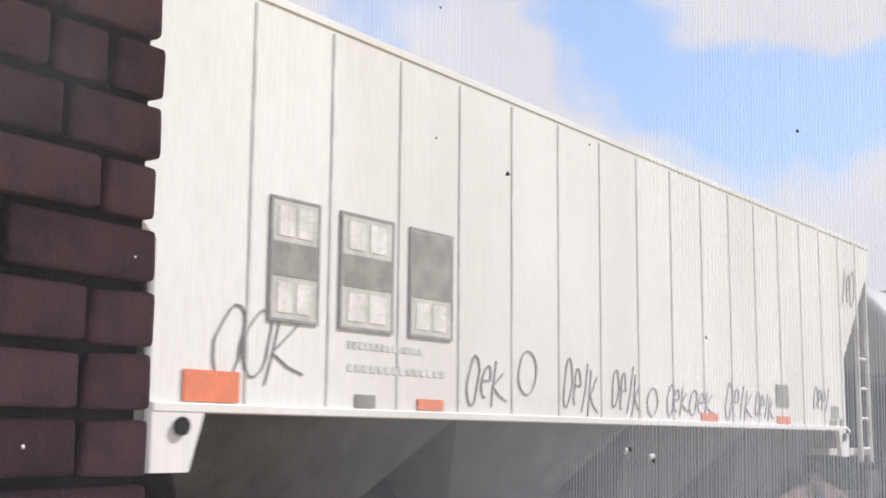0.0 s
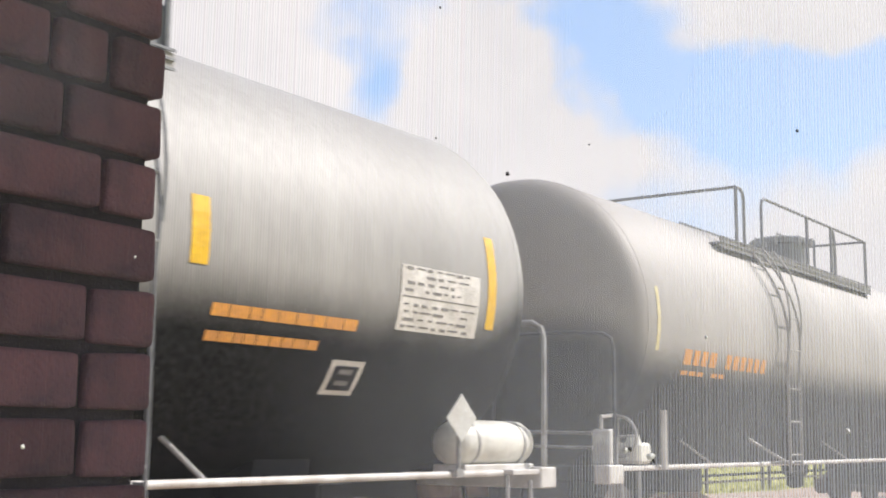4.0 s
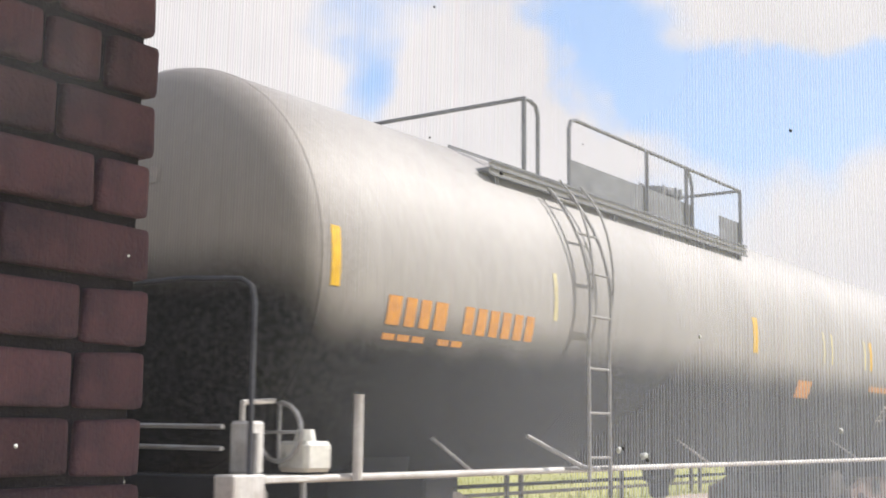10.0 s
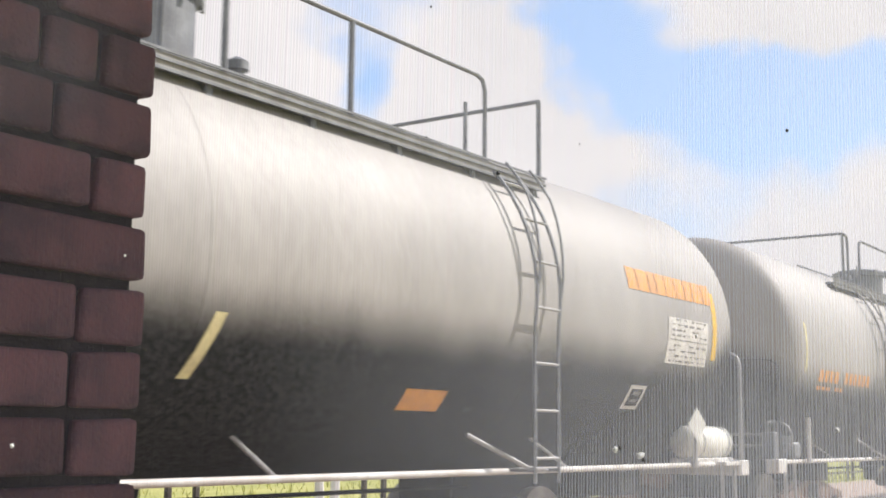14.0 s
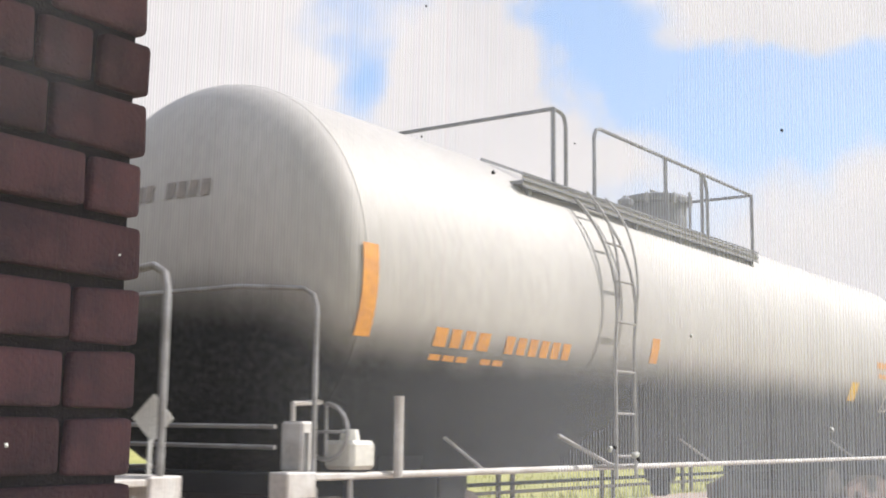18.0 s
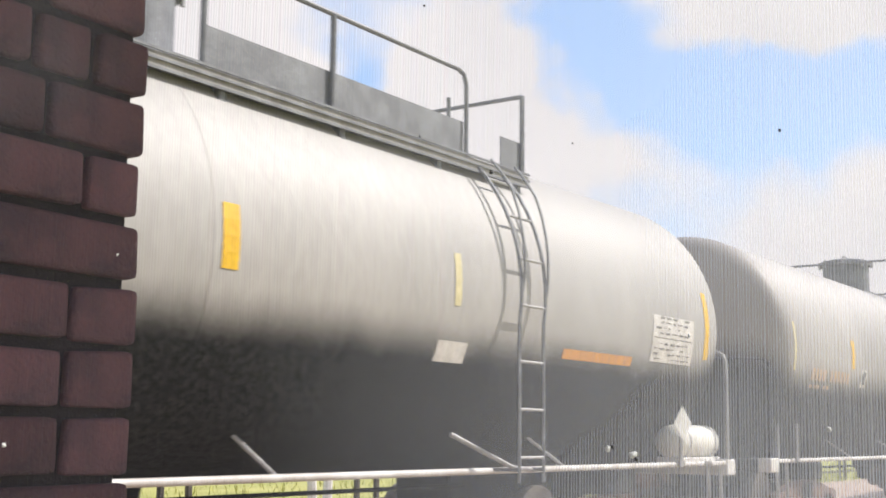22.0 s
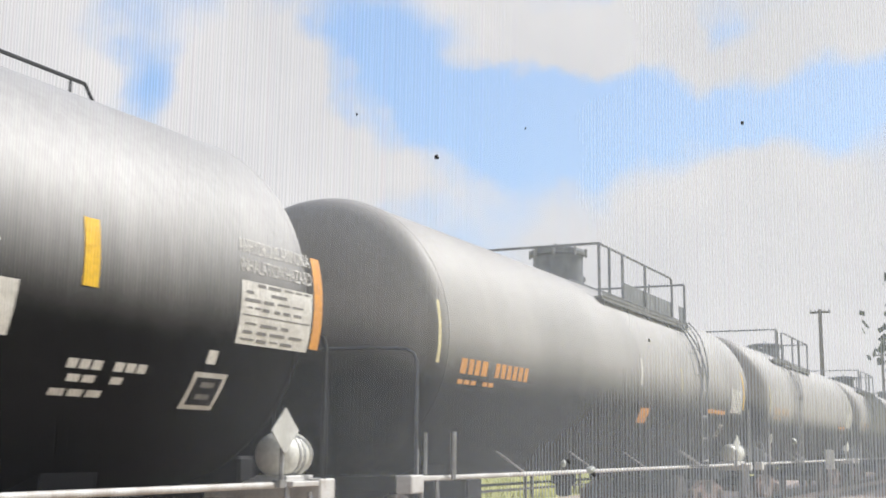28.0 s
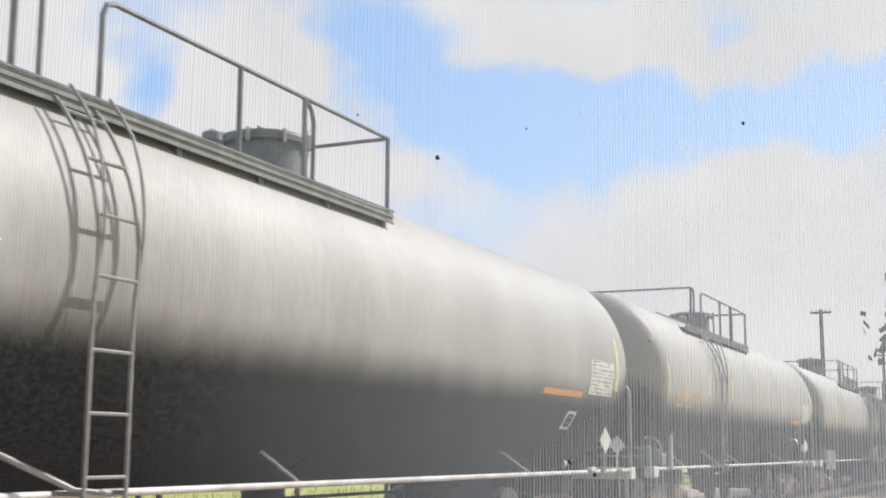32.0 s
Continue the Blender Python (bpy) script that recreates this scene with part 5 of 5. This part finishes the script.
        part("end_sill", Geo().box((min(e, e - 0.1 * d), -1.42, 1.09), (max(e, e - 0.1 * d), 1.42, 1.20), 0.012), M_SILL, car)
        part("centre_sill", Geo().box((min(e, x), -0.3, 0.62), (max(e, x), 0.3, 0.95)), M_SOOT, car)
        part("coupler", Geo().box((min(e, e + 0.8 * d), -0.1, 0.74), (max(e, e + 0.8 * d), 0.1, 0.98), 0.03), M_RUST, car)
    part("centre_sill", Geo().box((X0, -0.3, 0.75), (X1, 0.3, 0.99)), M_SOOT, car)
    # logo boards with pale lettering shapes
    for u0, u1, rows in ((-5.30, -4.85, 2), (-4.59, -4.02, 2), (-3.78, -3.26, 1)):
        b = part("logo_board", Geo().box((u0, -W - 0.013, 2.07), (u1, -W - 0.001, 2.86)), M_LOGO, car, "washed grey painted board with pale shapes")
        w = u1 - u0
        part("board_edge", Geo().box((u0 - 0.02, -W - 0.016, 2.05), (u0, -W - 0.001, 2.88)).box((u1, -W - 0.016, 2.05), (u1 + 0.02, -W - 0.001, 2.88)).box((u0, -W - 0.016, 2.86), (u1, -W - 0.001, 2.88)).box((u0, -W - 0.016, 2.05), (u1, -W - 0.001, 2.07)), M_SPRAY, b)
        part("dark_band", Geo().box((u0 + 0.01, -W - 0.0155, 2.35), (u1 - 0.01, -W - 0.013, 2.58 if rows == 2 else 2.85)), M_BOARD, b)
        zs = ((2.62, 2.82), (2.11, 2.31)) if rows == 2 else ((2.11, 2.31),)
        for z0, z1 in zs:
            for k in (0, 1):
                a = u0 + w * (0.12 + 0.42 * k)
                bx = a + w * 0.32
                part("letter_bar", Geo().box((a, -W - 0.017, z0), (bx, -W - 0.013, z1)), M_PANEL, b)
    for u0, u1, z0, z1, mat in ((-6.03, -5.56, 1.51, 1.70, M_REDPLATE), (-4.41, -4.19, 1.51, 1.60, M_BOARD), (-3.68, -3.35, 1.51, 1.59, M_REDPLATE), (1.48, 1.92, 1.51, 1.59, M_REDPLATE), (3.73, 4.16, 1.72, 1.99, M_BOARD), (3.75, 4.19, 1.51, 1.60, M_REDPLATE), (5.80, 6.08, 1.61, 1.77, M_BOARD), (5.74, 6.02, 1.52, 1.58, M_BOARD), (6.14, 6.26, 1.50, 1.60, M_BOARD)):
        part("side_plate", Geo().box((u0, -W - 0.013, z0), (u1, -W - 0.001, z1)), mat, car)
    for u0, u1, z in ((-4.5, -3.6, 1.92), (-4.5, -3.3, 1.76)):
        g = Geo()
        for k in range(14):
            a = u0 + (u1 - u0) * k / 14
            g.box((a, -W - 0.005, z), (a + (u1 - u0) / 20, -W - 0.001, z + 0.05))
        part("stencil_line", g, M_SEAM, car)
    # spray scribbles: a tall ring, a small loop, a slash and a forked stroke with a tail, each by a loose hand
    def scribble(u, z, w, h, seed, strokes="olsk"):
        r = random.Random(seed)
        y, g = -W - 0.006, Geo()
        step = w / max(1, len(strokes))
        def line(pts):
            g.tube([(u + (a + 0.16 * (b - 0.5) + 0.02 * math.sin(9 * b + seed)) * w, y, z + (b + 0.10 * (a - 0.5) * math.cos(seed)) * h) for a, b in pts], 0.0066, 5)
        for n, c in enumerate(strokes):
            a = (n + 0.45) * step / w
            j = [r.uniform(-0.06, 0.06) for _ in range(6)]
            if c == "o":
                line([(a + j[0] + 0.45 * step / w * math.cos(k * 0.46 + 1.2), 0.52 + (0.44 + j[1]) * math.sin(k * 0.46 + 1.2)) for k in range(16)])
            elif c == "l":
                line([(a - 0.35 * step / w + 0.62 * step / w * k / 12, 0.42 + 0.1 * math.sin(k * 0.3)) for k in range(6)] +
                     [(a + 0.36 * step / w * math.cos(k * 0.5), 0.50 + (0.36 + j[2]) * math.sin(k * 0.5)) for k in range(11)])
            elif c == "s":
                line([(a + 0.18 * step / w, 1.0 + j[3]), (a + j[4] * 0.3, 0.5), (a - 0.12 * step / w, 0.02 + abs(j[5]))])
            else:
                line([(a - 0.3 * step / w, 0.86 + j[0]), (a - 0.32 * step / w, 0.3), (a - 0.36 * step / w, 0.0)])
                line([(a + 0.45 * step / w, 0.72 + j[1]), (a - 0.1 * step / w, 0.46), (a - 0.28 * step / w, 0.40)])
                line([(a - 0.28 * step / w, 0.40), (a + 0.3 * step / w, 0.22), (a + 0.95 * step / w, 0.10 + abs(j[2]))])
        part("spray_scribble", g, M_SPRAY, car, "dark sprayed loops", True)
    for i, (u, z, w, h, kinds) in enumerate(((-5.81, 1.62, 0.78, 0.53, "ook"), (-2.99, 1.55, 0.50, 0.42, "olk"), (-2.27, 1.66, 0.32, 0.38, "o"), (-1.46, 1.52, 0.58, 0.50, "olsk"),
                                              (-0.55, 1.53, 0.56, 0.46, "olsk"), (0.17, 1.52, 0.26, 0.30, "o"), (0.62, 1.54, 0.50, 0.34, "olk"), (1.20, 1.53, 0.58, 0.34, "olk"), (2.19, 1.52, 0.72, 0.42, "olsk"),
                                              (3.05, 1.55, 0.56, 0.33, "olsk"), (5.10, 1.68, 0.62, 0.34, "olls"), (6.43, 3.20, 0.62, 0.55, "slo"))):
        scribble(u, z, w, h, i, kinds)
    wheels = trucks(car, (X0 + 0.35, X1 - 0.35))
    return car, wheels


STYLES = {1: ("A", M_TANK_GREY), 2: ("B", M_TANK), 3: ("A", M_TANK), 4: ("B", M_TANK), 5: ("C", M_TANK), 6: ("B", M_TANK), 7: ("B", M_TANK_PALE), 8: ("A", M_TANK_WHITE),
          9: ("A", M_TANK), 10: ("D", M_TANK_DARK), 11: ("A", M_TANK_DARK_BELLY), 12: ("B", M_TANK), 13: ("B", M_TANK), 14: ("A", M_TANK), 15: ("B", M_TANK), 16: ("A", M_TANK), 17: ("B", M_TANK)}
WORDS = {"A": "with railed walkway and side ladder", "B": "with split walkway rail and ladder", "C": "with long orange markings and a walkway", "D": "with short guarded platform and white data panel"}
TRAIN = []


def build_train():
    car, wheels = hopper_car()
    TRAIN.append((0, car, wheels))
    for i, (style, paint) in STYLES.items():
        tone = {"grey_tank_paint": "dull grey", "white_tank_paint": "pale grimy white", "pale_tank_paint": "pale cream-grey", "dark_tank_paint": "dark grey", "dark_belly_tank_paint": "dark-bellied weathered grey"}.get(paint.name, "weathered grey")
        car, wheels = tank_car(i, style, paint, f"{tone} tank car {WORDS[style]}")
        dressing(i, car)
        TRAIN.append((i, car, wheels))


# run-in and run-out of the couplings: how far the train is ahead (-) or behind (+) of its mean pace
# the hopper runs out of its coupling a little as it leaves
SLACK = {10: -0.22, 12: 0.12, 27: -0.46, 29: 0.05, 30: -0.06, 31: -0.35, 32: -0.35}


def motions():
    spin = V_TRAIN / 0.42
    for i, car, wheels in TRAIN:
        x0 = REAR_0 + i * CAR_PITCH - (7.85 if i else 6.43) + (0.35 if i > 11 else 0.0)
        walk(car, [(t, pose(x0 - V_TRAIN * t + SLACK.get(t, 0.0) - (0.22 if i == 0 and t > 1 else 0.0), TRACK_Y, 0)) for t in (*range(0, 27), 26.5, *range(27, 33))])
        for w, u in wheels:
            walk(w, [(k / 15, pose(u, 0, 0.42, 0, -math.degrees(spin * k / 15), 0)) for k in range(481)])


build_ground()
build_track()
build_fence()
build_far()
build_train()
build_porch()
build_window()
motions()
